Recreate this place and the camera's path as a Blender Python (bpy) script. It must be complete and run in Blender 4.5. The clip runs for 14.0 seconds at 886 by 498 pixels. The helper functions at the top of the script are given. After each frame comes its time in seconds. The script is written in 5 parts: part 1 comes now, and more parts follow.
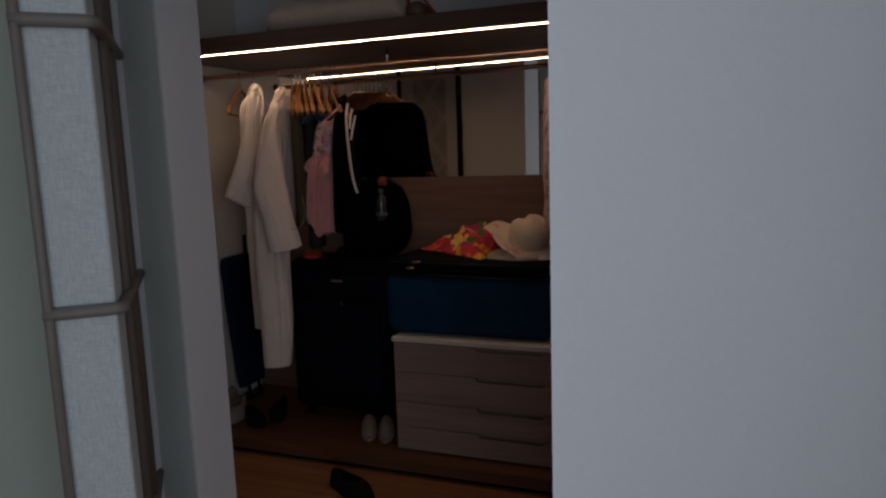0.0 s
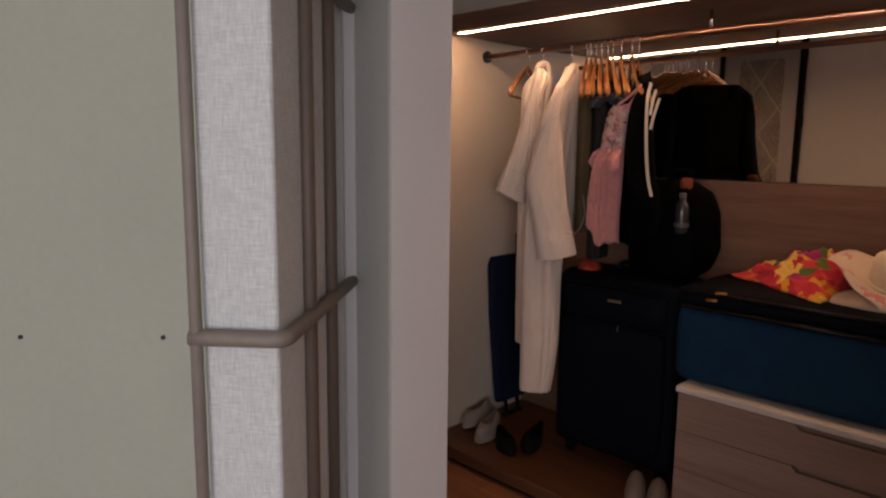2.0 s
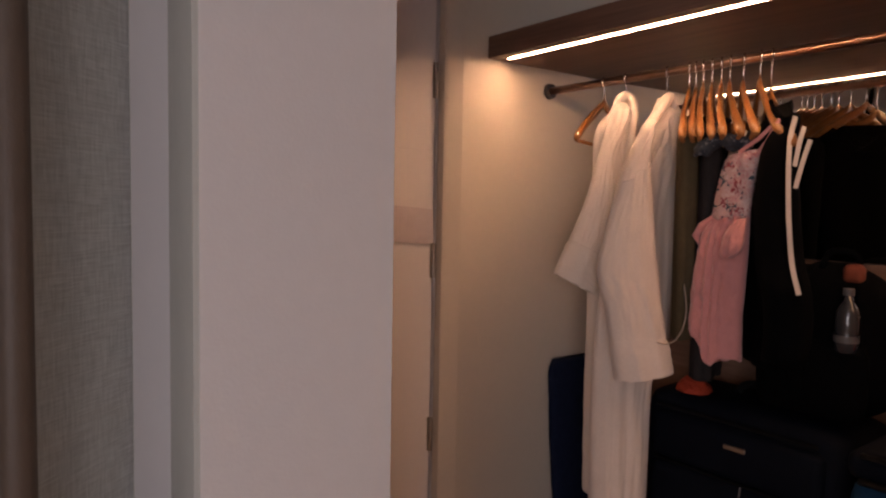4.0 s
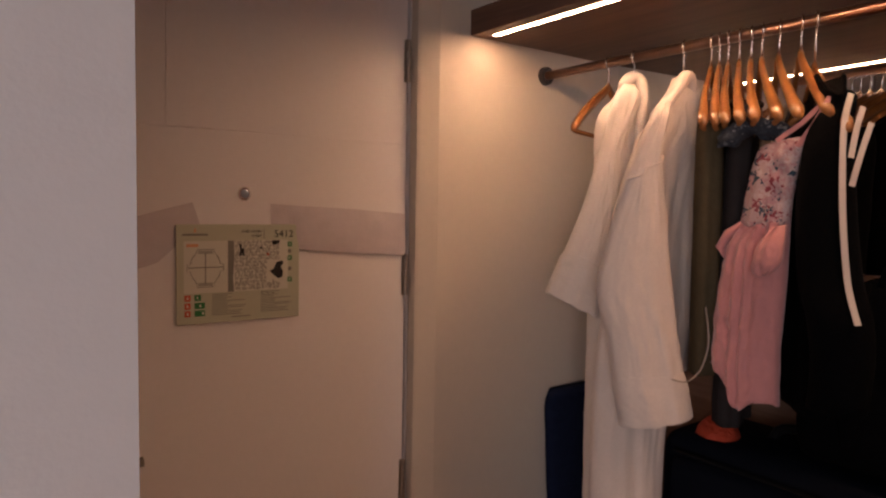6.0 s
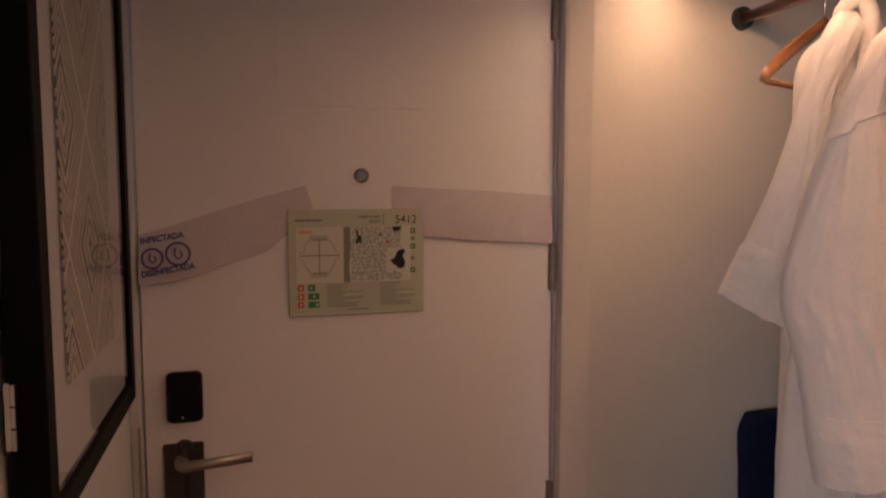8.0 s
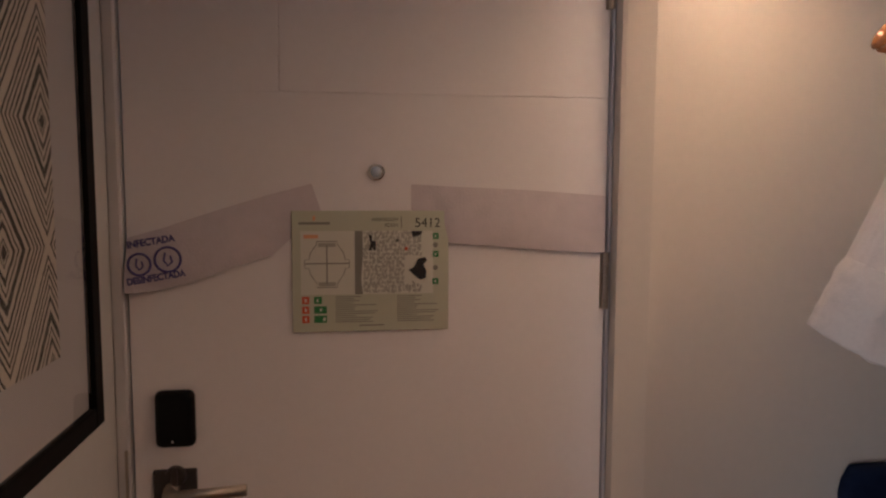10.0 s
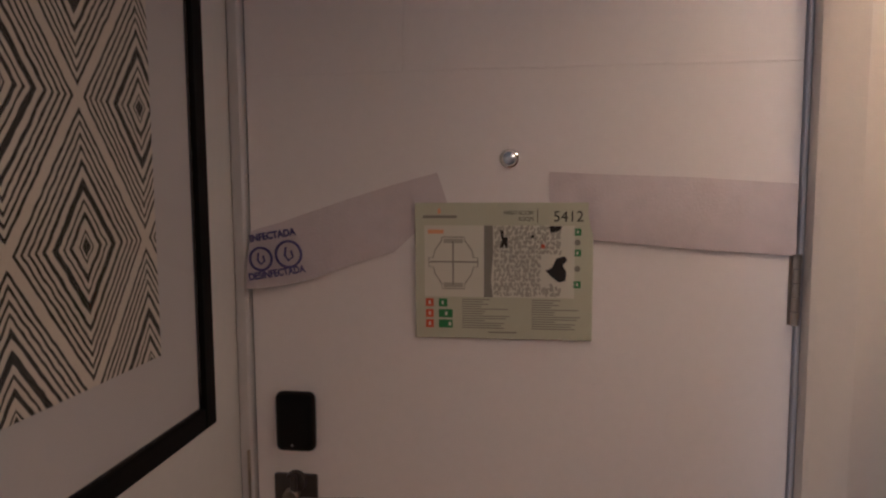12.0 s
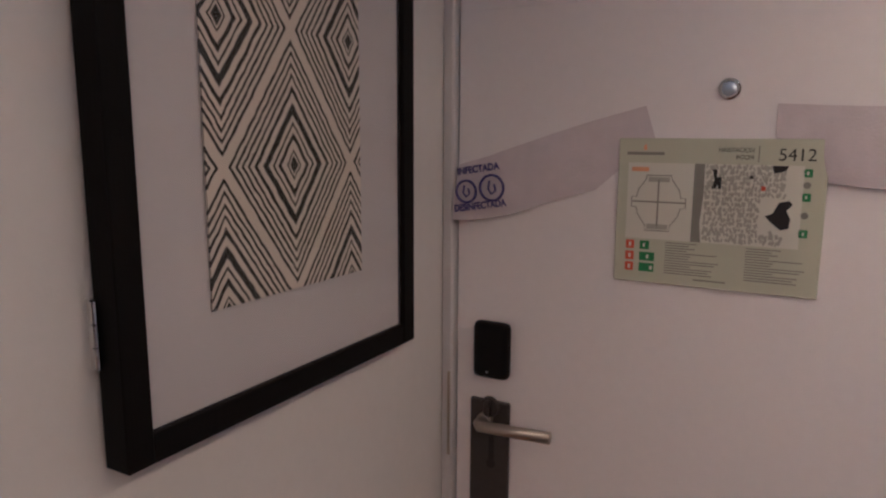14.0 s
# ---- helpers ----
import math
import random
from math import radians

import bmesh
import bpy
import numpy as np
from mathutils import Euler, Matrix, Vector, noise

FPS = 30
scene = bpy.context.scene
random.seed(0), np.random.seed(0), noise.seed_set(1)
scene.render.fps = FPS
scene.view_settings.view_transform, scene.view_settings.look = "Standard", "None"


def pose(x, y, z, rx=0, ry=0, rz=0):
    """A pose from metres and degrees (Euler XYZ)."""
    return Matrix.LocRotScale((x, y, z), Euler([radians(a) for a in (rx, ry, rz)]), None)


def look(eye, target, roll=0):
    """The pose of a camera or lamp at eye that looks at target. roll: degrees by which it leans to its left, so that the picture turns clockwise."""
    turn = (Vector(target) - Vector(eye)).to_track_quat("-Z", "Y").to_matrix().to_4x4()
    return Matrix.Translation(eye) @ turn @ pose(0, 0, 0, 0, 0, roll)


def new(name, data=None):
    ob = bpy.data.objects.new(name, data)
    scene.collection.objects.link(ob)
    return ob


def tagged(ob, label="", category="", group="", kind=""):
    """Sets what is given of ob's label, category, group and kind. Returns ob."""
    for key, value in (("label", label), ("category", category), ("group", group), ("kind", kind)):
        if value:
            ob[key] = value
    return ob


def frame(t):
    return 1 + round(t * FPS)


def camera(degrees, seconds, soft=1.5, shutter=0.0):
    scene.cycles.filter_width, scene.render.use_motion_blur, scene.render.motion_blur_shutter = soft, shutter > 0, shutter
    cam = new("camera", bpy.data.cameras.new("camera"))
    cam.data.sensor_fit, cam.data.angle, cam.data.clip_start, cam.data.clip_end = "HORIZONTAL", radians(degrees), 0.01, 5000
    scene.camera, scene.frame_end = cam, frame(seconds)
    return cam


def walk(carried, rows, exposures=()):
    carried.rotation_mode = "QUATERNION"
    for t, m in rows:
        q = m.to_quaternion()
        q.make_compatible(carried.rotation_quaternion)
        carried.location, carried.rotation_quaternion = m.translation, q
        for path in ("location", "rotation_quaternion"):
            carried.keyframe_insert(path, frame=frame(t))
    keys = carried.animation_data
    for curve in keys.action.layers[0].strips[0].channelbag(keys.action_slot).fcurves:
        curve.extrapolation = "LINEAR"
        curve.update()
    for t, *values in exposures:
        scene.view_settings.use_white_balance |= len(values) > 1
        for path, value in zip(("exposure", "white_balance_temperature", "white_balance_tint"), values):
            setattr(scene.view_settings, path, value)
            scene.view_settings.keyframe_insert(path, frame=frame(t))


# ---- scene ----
cam = camera(66.2, 14.0, 2.3)
PATH = [
    (0, (-2.508, -2.491, 1.424), (-0.655, -1.796, 1.14), -1.9),
    (0.5, (-2.419, -2.448, 1.431), (-0.639, -1.57, 1.188), -1.4),
    (1, (-2.25, -2.378, 1.43), (-0.651, -1.203, 1.18), -1.5),
    (1.5, (-2.102, -2.334, 1.429), (-0.636, -1.001, 1.155), -0.2),
    (2, (-1.985, -2.259, 1.414), (-0.595, -0.851, 1.12), 0.6),
    (2.5, (-1.802, -2.088, 1.433), (-0.437, -0.647, 1.184), 1.4),
    (3, (-1.644, -1.972, 1.422), (-0.298, -0.504, 1.235), 0.9),
    (3.5, (-1.45, -1.864, 1.439), (-0.213, -0.3, 1.294), 1.2),
    (6, (-0.988, -1.563, 1.439), (0.179, 0.057, 1.317), 1.0),
    (6.5, (-0.948, -1.543, 1.435), (0.192, 0.096, 1.318), 0.6),
    (7, (-0.854, -1.503, 1.435), (0.086, 0.261, 1.363), -0.1),
    (7.5, (-0.743, -1.464, 1.424), (-0.008, 0.393, 1.307), -0.3),
    (8, (-0.668, -1.451, 1.425), (-0.123, 0.466, 1.262), 0.0),
    (10.5, (-0.462, -1.227, 1.431), (-0.253, 0.754, 1.26), 0.4),
    (11, (-0.449, -1.197, 1.42), (-0.347, 0.793, 1.247), 0.6),
    (11.5, (-0.437, -1.169, 1.418), (-0.494, 0.821, 1.219), 0.1),
    (12, (-0.402, -1.116, 1.422), (-0.657, 0.858, 1.232), -0.3),
    (12.5, (-0.337, -1.077, 1.417), (-0.826, 0.852, 1.218), -0.3),
    (13, (-0.313, -1.075, 1.405), (-1.03, 0.779, 1.192), -0.3),
    (13.5, (-0.297, -1.101, 1.398), (-1.184, 0.67, 1.117), -0.1),
    (14, (-0.31, -1.087, 1.39), (-1.267, 0.64, 1.068), 0.3),
]
walk(cam, [(t, look(eye, target, roll)) for t, eye, target, roll in PATH],
     [(0.0, -1.36, 5900, 8), (0.5, -0.86, 6150, 11), (1.0, -0.45, 6600, 14), (1.5, -0.05, 7000, 18), (3.0, -0.1, 7250, 25), (3.5, 0.0, 7400, 27), (6.0, 0.22, 7150, 25), (8.0, 0.3, 6600, 20),
      (10.5, 0.3, 5600, 10), (12.0, 0.52, 5200, 8), (13.0, 0.74, 4970, 7.5), (14.0, 1.02, 4750, 7)])

# ---------------------------------------------------------------- light
world = bpy.data.worlds.new("world")
scene.world = world
world.use_nodes = True
wn = world.node_tree.nodes
sky = wn.new("ShaderNodeTexSky")
sky.sky_type, sky.sun_disc = "NISHITA", False
sky.sun_elevation, sky.sun_rotation = radians(40), radians(200)
wn["Background"].inputs[1].default_value = 0.1
world.node_tree.links.new(sky.outputs[0], wn["Background"].inputs[0])

DAY_ENERGY = 73.0
WS0, WS1 = 1.75, 4.35      # ends of the window along its wall
LED_POWER = 68.0
day = bpy.data.lights.new("window_daylight", "AREA")
day.shape, day.size, day.size_y, day.energy, day.color = "RECTANGLE", 2.6, 1.9, DAY_ENERGY, (0.84, 0.90, 1.0)
day_ob = new("window_daylight", day)
WM = (WS0 + WS1) / 2 * 0.7071
day_ob.matrix_world = look((-6.27 + WM, -1.58 - WM, 1.35), (-5.27 + WM, -0.58 - WM, 1.33))


# ---------------------------------------------------------------- materials
def mat(name, base, rough=0.6, metal=0.0, vary=0.08, scale=6.0, fine=60.0, bump=0.02, bump_scale=120.0, sheen=0.0, stretch=(1, 1, 1), coat=0.0, spec=0.5):
    m = bpy.data.materials.new(name)
    m.use_nodes = True
    n, l = m.node_tree.nodes, m.node_tree.links
    b = n["Principled BSDF"]
    co = n.new("ShaderNodeTexCoord")
    mp = n.new("ShaderNodeMapping")
    mp.inputs["Scale"].default_value = stretch
    l.new(co.outputs["Object"], mp.inputs[0])
    big, small = n.new("ShaderNodeTexNoise"), n.new("ShaderNodeTexNoise")
    big.inputs["Scale"].default_value, small.inputs["Scale"].default_value = scale, fine
    big.inputs["Detail"].default_value, small.inputs["Detail"].default_value = 3, 2
    l.new(mp.outputs[0], big.inputs[0]), l.new(mp.outputs[0], small.inputs[0])
    mx = n.new("ShaderNodeMix")
    mx.inputs[0].default_value = 0.4
    l.new(big.outputs[0], mx.inputs[2]), l.new(small.outputs[0], mx.inputs[3])
    ramp = n.new("ShaderNodeValToRGB")
    ramp.color_ramp.elements[0].position, ramp.color_ramp.elements[1].position = 0.3, 0.7
    ramp.color_ramp.elements[0].color = (*[max(0, c * (1 - vary)) for c in base], 1)
    ramp.color_ramp.elements[1].color = (*[min(1, c * (1 + vary)) for c in base], 1)
    l.new(mx.outputs[0], ramp.inputs[0])
    l.new(ramp.outputs[0], b.inputs["Base Color"])
    b.inputs["Roughness"].default_value, b.inputs["Metallic"].default_value = rough, metal
    b.inputs["Coat Weight"].default_value, b.inputs["Specular IOR Level"].default_value = coat, spec
    if sheen:
        b.inputs["Sheen Weight"].default_value = sheen
        b.inputs["Sheen Roughness"].default_value = 0.5
    if bump:
        nb = n.new("ShaderNodeTexNoise")
        nb.inputs["Scale"].default_value, nb.inputs["Detail"].default_value = bump_scale, 3
        l.new(mp.outputs[0], nb.inputs[0])
        bp = n.new("ShaderNodeBump")
        bp.inputs["Strength"].default_value, bp.inputs["Distance"].default_value = 0.5, bump
        l.new(nb.outputs[0], bp.inputs["Height"])
        l.new(bp.outputs[0], b.inputs["Normal"])
    return m


def wood(name, dark, light, rough=0.45, along="Y", scale=1.0, coat=0.0):
    m = bpy.data.materials.new(name)
    m.use_nodes = True
    n, l = m.node_tree.nodes, m.node_tree.links
    b = n["Principled BSDF"]
    co, mp = n.new("ShaderNodeTexCoord"), n.new("ShaderNodeMapping")
    s = {"X": (1.2, 26, 26), "Y": (26, 1.2, 26), "Z": (26, 26, 1.2)}[along]
    mp.inputs["Scale"].default_value = [v * scale for v in s]
    l.new(co.outputs["Object"], mp.inputs[0])
    a, c = n.new("ShaderNodeTexNoise"), n.new("ShaderNodeTexNoise")
    a.inputs["Scale"].default_value, a.inputs["Detail"].default_value, a.inputs["Distortion"].default_value = 1.0, 5, 0.6
    c.inputs["Scale"].default_value, c.inputs["Detail"].default_value = 6.0, 3
    l.new(mp.outputs[0], a.inputs[0]), l.new(mp.outputs[0], c.inputs[0])
    mx = n.new("ShaderNodeMix")
    mx.inputs[0].default_value = 0.35
    l.new(a.outputs[0], mx.inputs[2]), l.new(c.outputs[0], mx.inputs[3])
    r = n.new("ShaderNodeValToRGB")
    r.color_ramp.elements[0].position, r.color_ramp.elements[1].position = 0.33, 0.66
    r.color_ramp.elements[0].color, r.color_ramp.elements[1].color = (*dark, 1), (*light, 1)
    l.new(mx.outputs[0], r.inputs[0]), l.new(r.outputs[0], b.inputs["Base Color"])
    b.inputs["Roughness"].default_value, b.inputs["Coat Weight"].default_value, b.inputs["Specular IOR Level"].default_value = rough, coat, 0.25
    bp = n.new("ShaderNodeBump")
    bp.inputs["Strength"].default_value, bp.inputs["Distance"].default_value = 0.25, 0.002
    l.new(mx.outputs[0], bp.inputs["Height"]), l.new(bp.outputs[0], b.inputs["Normal"])
    return m


def linen(name, light, dark, scale=1.0):
    """Slubby woven cloth: fine threads both ways over broad streaks."""
    m = bpy.data.materials.new(name)
    m.use_nodes = True
    n, l = m.node_tree.nodes, m.node_tree.links
    b = n["Principled BSDF"]
    co = n.new("ShaderNodeTexCoord")
    outs = []
    for sx, sz in ((420, 36), (30, 620)):
        mp, t = n.new("ShaderNodeMapping"), n.new("ShaderNodeTexNoise")
        mp.inputs["Scale"].default_value = (sx * scale, sx * scale, sz * scale)
        t.inputs["Scale"].default_value, t.inputs["Detail"].default_value = 1.0, 3
        l.new(co.outputs["Object"], mp.inputs[0]), l.new(mp.outputs[0], t.inputs[0])
        outs.append(t)
    mx = n.new("ShaderNodeMix")
    mx.inputs[0].default_value = 0.5
    l.new(outs[0].outputs[0], mx.inputs[2]), l.new(outs[1].outputs[0], mx.inputs[3])
    r = n.new("ShaderNodeValToRGB")
    r.color_ramp.elements[0].position, r.color_ramp.elements[1].position = 0.36, 0.64
    r.color_ramp.elements[0].color, r.color_ramp.elements[1].color = (*dark, 1), (*light, 1)
    l.new(mx.outputs[0], r.inputs[0]), l.new(r.outputs[0], b.inputs["Base Color"])
    b.inputs["Roughness"].default_value, b.inputs["Sheen Weight"].default_value = 0.9, 0.2
    bp = n.new("ShaderNodeBump")
    bp.inputs["Strength"].default_value, bp.inputs["Distance"].default_value = 0.6, 0.0015
    l.new(mx.outputs[0], bp.inputs["Height"]), l.new(bp.outputs[0], b.inputs["Normal"])
    return m


def glow(name, colour, strength):
    m = bpy.data.materials.new(name)
    m.use_nodes = True
    n, l = m.node_tree.nodes, m.node_tree.links
    n.remove(n["Principled BSDF"])
    e = n.new("ShaderNodeEmission")
    e.inputs[0].default_value, e.inputs[1].default_value = (*colour, 1), strength
    l.new(e.outputs[0], n["Material Output"].inputs[0])
    return m


def patches(name, colours, scale, base_pos=None, rough=0.85, bump=0.002):
    """Printed cloth: blotches of several colours."""
    m = bpy.data.materials.new(name)
    m.use_nodes = True
    n, l = m.node_tree.nodes, m.node_tree.links
    b = n["Principled BSDF"]
    co, v = n.new("ShaderNodeTexCoord"), n.new("ShaderNodeTexVoronoi")
    wob = n.new("ShaderNodeTexNoise")
    wob.inputs["Scale"].default_value = scale * 1.3
    ad = n.new("ShaderNodeMix")
    ad.data_type, ad.inputs[0].default_value = "VECTOR", 0.06
    l.new(co.outputs["Object"], wob.inputs[0])
    l.new(co.outputs["Object"], ad.inputs[4]), l.new(wob.outputs[1], ad.inputs[5])
    v.inputs["Scale"].default_value = scale
    l.new(ad.outputs[1], v.inputs[0])
    sep = n.new("ShaderNodeSeparateColor")
    l.new(v.outputs["Color"], sep.inputs[0])
    r = n.new("ShaderNodeValToRGB")
    r.color_ramp.interpolation = "CONSTANT"
    while len(r.color_ramp.elements) < len(colours):
        r.color_ramp.elements.new(0.5)
    for e, (p, c) in zip(r.color_ramp.elements, colours):
        e.position, e.color = p, (*c, 1)
    l.new(sep.outputs[0], r.inputs[0]), l.new(r.outputs[0], b.inputs["Base Color"])
    b.inputs["Roughness"].default_value = rough
    nb, bp = n.new("ShaderNodeTexNoise"), n.new("ShaderNodeBump")
    nb.inputs["Scale"].default_value = 90
    bp.inputs["Strength"].default_value, bp.inputs["Distance"].default_value = 0.5, bump
    l.new(co.outputs["Object"], nb.inputs[0]), l.new(nb.outputs[0], bp.inputs["Height"]), l.new(bp.outputs[0], b.inputs["Normal"])
    return m


def diamonds(name):
    """Black on cream print of nested diamonds on a lattice; object y across, object z up, origin in a diamond's middle."""
    m = bpy.data.materials.new(name)
    m.use_nodes = True
    n, l = m.node_tree.nodes, m.node_tree.links
    b = n["Principled BSDF"]

    def op(kind, a, c=None):
        k = n.new("ShaderNodeMath")
        k.operation = kind
        for i, v in enumerate((a, c)):
            if v is None:
                continue
            if isinstance(v, (int, float)):
                k.inputs[i].default_value = v
            else:
                l.new(v, k.inputs[i])
        return k.outputs[0]

    co, sep, wob = n.new("ShaderNodeTexCoord"), n.new("ShaderNodeSeparateXYZ"), n.new("ShaderNodeTexNoise")
    l.new(co.outputs["Object"], sep.inputs[0])
    l.new(co.outputs["Object"], wob.inputs[0])
    wob.inputs["Scale"].default_value, wob.inputs["Detail"].default_value = 60, 3
    p = op("DIVIDE", sep.outputs[1], 0.1135)
    q = op("DIVIDE", sep.outputs[2], 0.1590)
    u = op("ADD", p, q)
    v = op("SUBTRACT", p, q)
    # back to -1..1 in every diamond
    fu = op("ABSOLUTE", op("SUBTRACT", op("MULTIPLY", op("FRACT", op("ADD", op("MULTIPLY", u, 0.5), 0.5)), 2.0), 1.0))
    fv = op("ABSOLUTE", op("SUBTRACT", op("MULTIPLY", op("FRACT", op("ADD", op("MULTIPLY", v, 0.5), 0.5)), 2.0), 1.0))
    d = op("MAXIMUM", fu, fv)
    d = op("ADD", d, op("MULTIPLY", op("SUBTRACT", wob.outputs[0], 0.5), 0.05))
    ramp = n.new("ShaderNodeValToRGB")
    ramp.color_ramp.interpolation = "CONSTANT"
    stops = (0.0, 0.068, 0.092, 0.116, 0.19, 0.245, 0.295, 0.325, 0.38, 0.467, 0.54, 0.590, 0.645, 0.682, 0.73, 0.763, 0.81, 0.846, 0.892, 0.93)
    while len(ramp.color_ramp.elements) < len(stops):
        ramp.color_ramp.elements.new(0.5)
    for k, (e, p_) in enumerate(zip(ramp.color_ramp.elements, stops)):
        e.position = p_
        e.color = (1, 1, 1, 1) if k % 2 == 0 else (0, 0, 0, 1)
    l.new(d, ramp.inputs[0])
    line = ramp.outputs[0]
    mx = n.new("ShaderNodeMix")
    mx.data_type = "RGBA"
    mx.inputs[6].default_value, mx.inputs[7].default_value = (0.62, 0.56, 0.50, 1), (0.012, 0.011, 0.010, 1)
    l.new(line, mx.inputs[0]), l.new(mx.outputs[2], b.inputs["Base Color"])
    b.inputs["Roughness"].default_value = 0.8
    return m


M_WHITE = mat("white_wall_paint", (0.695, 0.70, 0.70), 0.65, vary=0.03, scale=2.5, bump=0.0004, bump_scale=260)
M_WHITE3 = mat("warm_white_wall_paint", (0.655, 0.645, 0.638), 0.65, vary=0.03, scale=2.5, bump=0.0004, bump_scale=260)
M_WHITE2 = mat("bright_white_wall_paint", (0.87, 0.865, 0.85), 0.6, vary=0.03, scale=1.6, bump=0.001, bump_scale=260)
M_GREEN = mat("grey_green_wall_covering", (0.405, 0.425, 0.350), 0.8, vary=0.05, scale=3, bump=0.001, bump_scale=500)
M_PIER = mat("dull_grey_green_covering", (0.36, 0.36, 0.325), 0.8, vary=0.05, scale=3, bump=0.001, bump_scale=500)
M_DOOR = mat("white_lacquered_door", (0.87, 0.84, 0.85), 0.42, vary=0.025, scale=2, bump=0.0006, bump_scale=200)
M_TRIM = mat("pale_grey_door_frame_paint", (0.63, 0.62, 0.63), 0.4, vary=0.02, bump=0.0004)
M_ENDWALL = mat("cream_laminate", (0.66, 0.585, 0.495), 0.5, vary=0.03, scale=3, bump=0.0006, bump_scale=300)
M_FLOOR = wood("warm_oak_floor", (0.17, 0.065, 0.028), (0.30, 0.13, 0.06), 0.45, "Y", 0.7)
M_WARD = wood("brown_wardrobe_veneer", (0.095, 0.050, 0.034), (0.165, 0.093, 0.064), 0.42, "Y", 0.9)
M_BASE = wood("red_brown_base_veneer", (0.080, 0.031, 0.0145), (0.125, 0.052, 0.025), 0.45, "Y", 0.9)
M_WARDV = wood("brown_back_veneer", (0.150, 0.082, 0.058), (0.215, 0.128, 0.092), 0.5, "Y", 0.9)
M_DRAWER = wood("grey_brown_drawer_veneer", (0.225, 0.142, 0.104), (0.320, 0.210, 0.158), 0.5, "Y", 0.8)
M_EDGE = mat("pale_stone_top", (0.62, 0.55, 0.48), 0.4, vary=0.05)
M_LINEN = linen("pale_linen", (0.660, 0.680, 0.665), (0.455, 0.470, 0.458), 1.25)
M_ROD = mat("taupe_wrapped_rod", (0.20, 0.168, 0.14), 0.55, vary=0.1, scale=10, bump=0.0008, bump_scale=400)
# Darker copy of the rod colour: shade on the panel's side face painted in.
M_ROD_SHADE = mat("shaded_wrapped_rod", (0.118, 0.088, 0.068), 0.55, vary=0.1, scale=10, bump=0.0008, bump_scale=400)
M_BLACKF = mat("black_stained_frame", (0.0030, 0.0028, 0.0027), 0.6, vary=0.25, scale=4, fine=90, bump=0.0006, bump_scale=60, stretch=(8, 8, 0.6), spec=0.12)
M_BLACKP = mat("matt_black_plastic", (0.003, 0.003, 0.0033), 0.4, vary=0.1, bump=0.0003, spec=0.2)
M_STEEL = mat("brushed_nickel", (0.42, 0.375, 0.325), 0.40, 1.0, vary=0.06, stretch=(1, 1, 8), bump=0.0003)
M_DARKM = mat("dark_bronze_plate", (0.072, 0.064, 0.062), 0.45, 0.6, vary=0.15, bump=0.0005)
M_CHROME = mat("polished_chrome", (0.72, 0.71, 0.70), 0.14, 1.0, vary=0.03, bump=0)
M_COPPER = mat("rose_metal_rail", (0.50, 0.31, 0.24), 0.28, 1.0, vary=0.05, bump=0.0002)
M_HANGER = wood("honey_wood_hanger", (0.19, 0.068, 0.019), (0.30, 0.122, 0.038), 0.3, "X", 1.2, coat=0.6)
M_ROBE = mat("white_waffle_cotton", (0.645, 0.56, 0.485), 0.95, vary=0.05, scale=14, fine=160, bump=0.0016, bump_scale=300, sheen=0.2)
M_ROBE2 = mat("ivory_waffle_cotton", (0.61, 0.505, 0.43), 0.95, vary=0.06, scale=14, fine=160, bump=0.0016, bump_scale=300, sheen=0.2)
# Robe cotton darkened for the belt: its shade is in the colour.
M_BELT = mat("shaded_cotton_cord", (0.27, 0.215, 0.175), 0.95, vary=0.08, bump=0.001)
M_OLIVE = mat("olive_cotton", (0.066, 0.050, 0.028), 0.95, vary=0.15, bump=0.003, spec=0.1)
M_GREY = mat("grey_jersey", (0.024, 0.020, 0.020), 0.95, vary=0.15, bump=0.003, spec=0.1)
M_PINK = mat("pink_cotton_jersey", (0.52, 0.210, 0.195), 0.9, vary=0.08, scale=12, bump=0.004, bump_scale=80, sheen=0.3)
M_FLORAL = patches("floral_print", [(0.0, (0.44, 0.29, 0.27)), (0.42, (0.42, 0.22, 0.22)), (0.64, (0.24, 0.035, 0.045)), (0.75, (0.025, 0.05, 0.07)), (0.86, (0.48, 0.35, 0.33))], 66)
M_GREY2 = mat("greyish_label", (0.065, 0.060, 0.060), 0.6, vary=0.1, bump=0)
M_BLACKC = mat("black_jersey", (0.0012, 0.0012, 0.0014), 0.95, vary=0.2, bump=0.003, bump_scale=150, spec=0.05)
M_STRIPE = mat("white_tape_stripe", (0.46, 0.40, 0.36), 0.85, vary=0.04, bump=0.001)
M_NAVY = mat("navy_nylon", (0.0016, 0.0026, 0.0058), 0.75, vary=0.2, scale=20, bump=0.0015, bump_scale=500, spec=0.10)
M_BLUE = mat("deep_blue_nylon", (0.004, 0.030, 0.066), 0.65, vary=0.25, scale=7, bump=0.002, bump_scale=400, spec=0.15)
M_BOARD = mat("royal_blue_cotton", (0.008, 0.013, 0.034), 0.95, vary=0.15, scale=30, bump=0.003, bump_scale=240, spec=0.1)
M_ORANGE = mat("orange_fabric", (0.40, 0.038, 0.010), 0.75, vary=0.1)
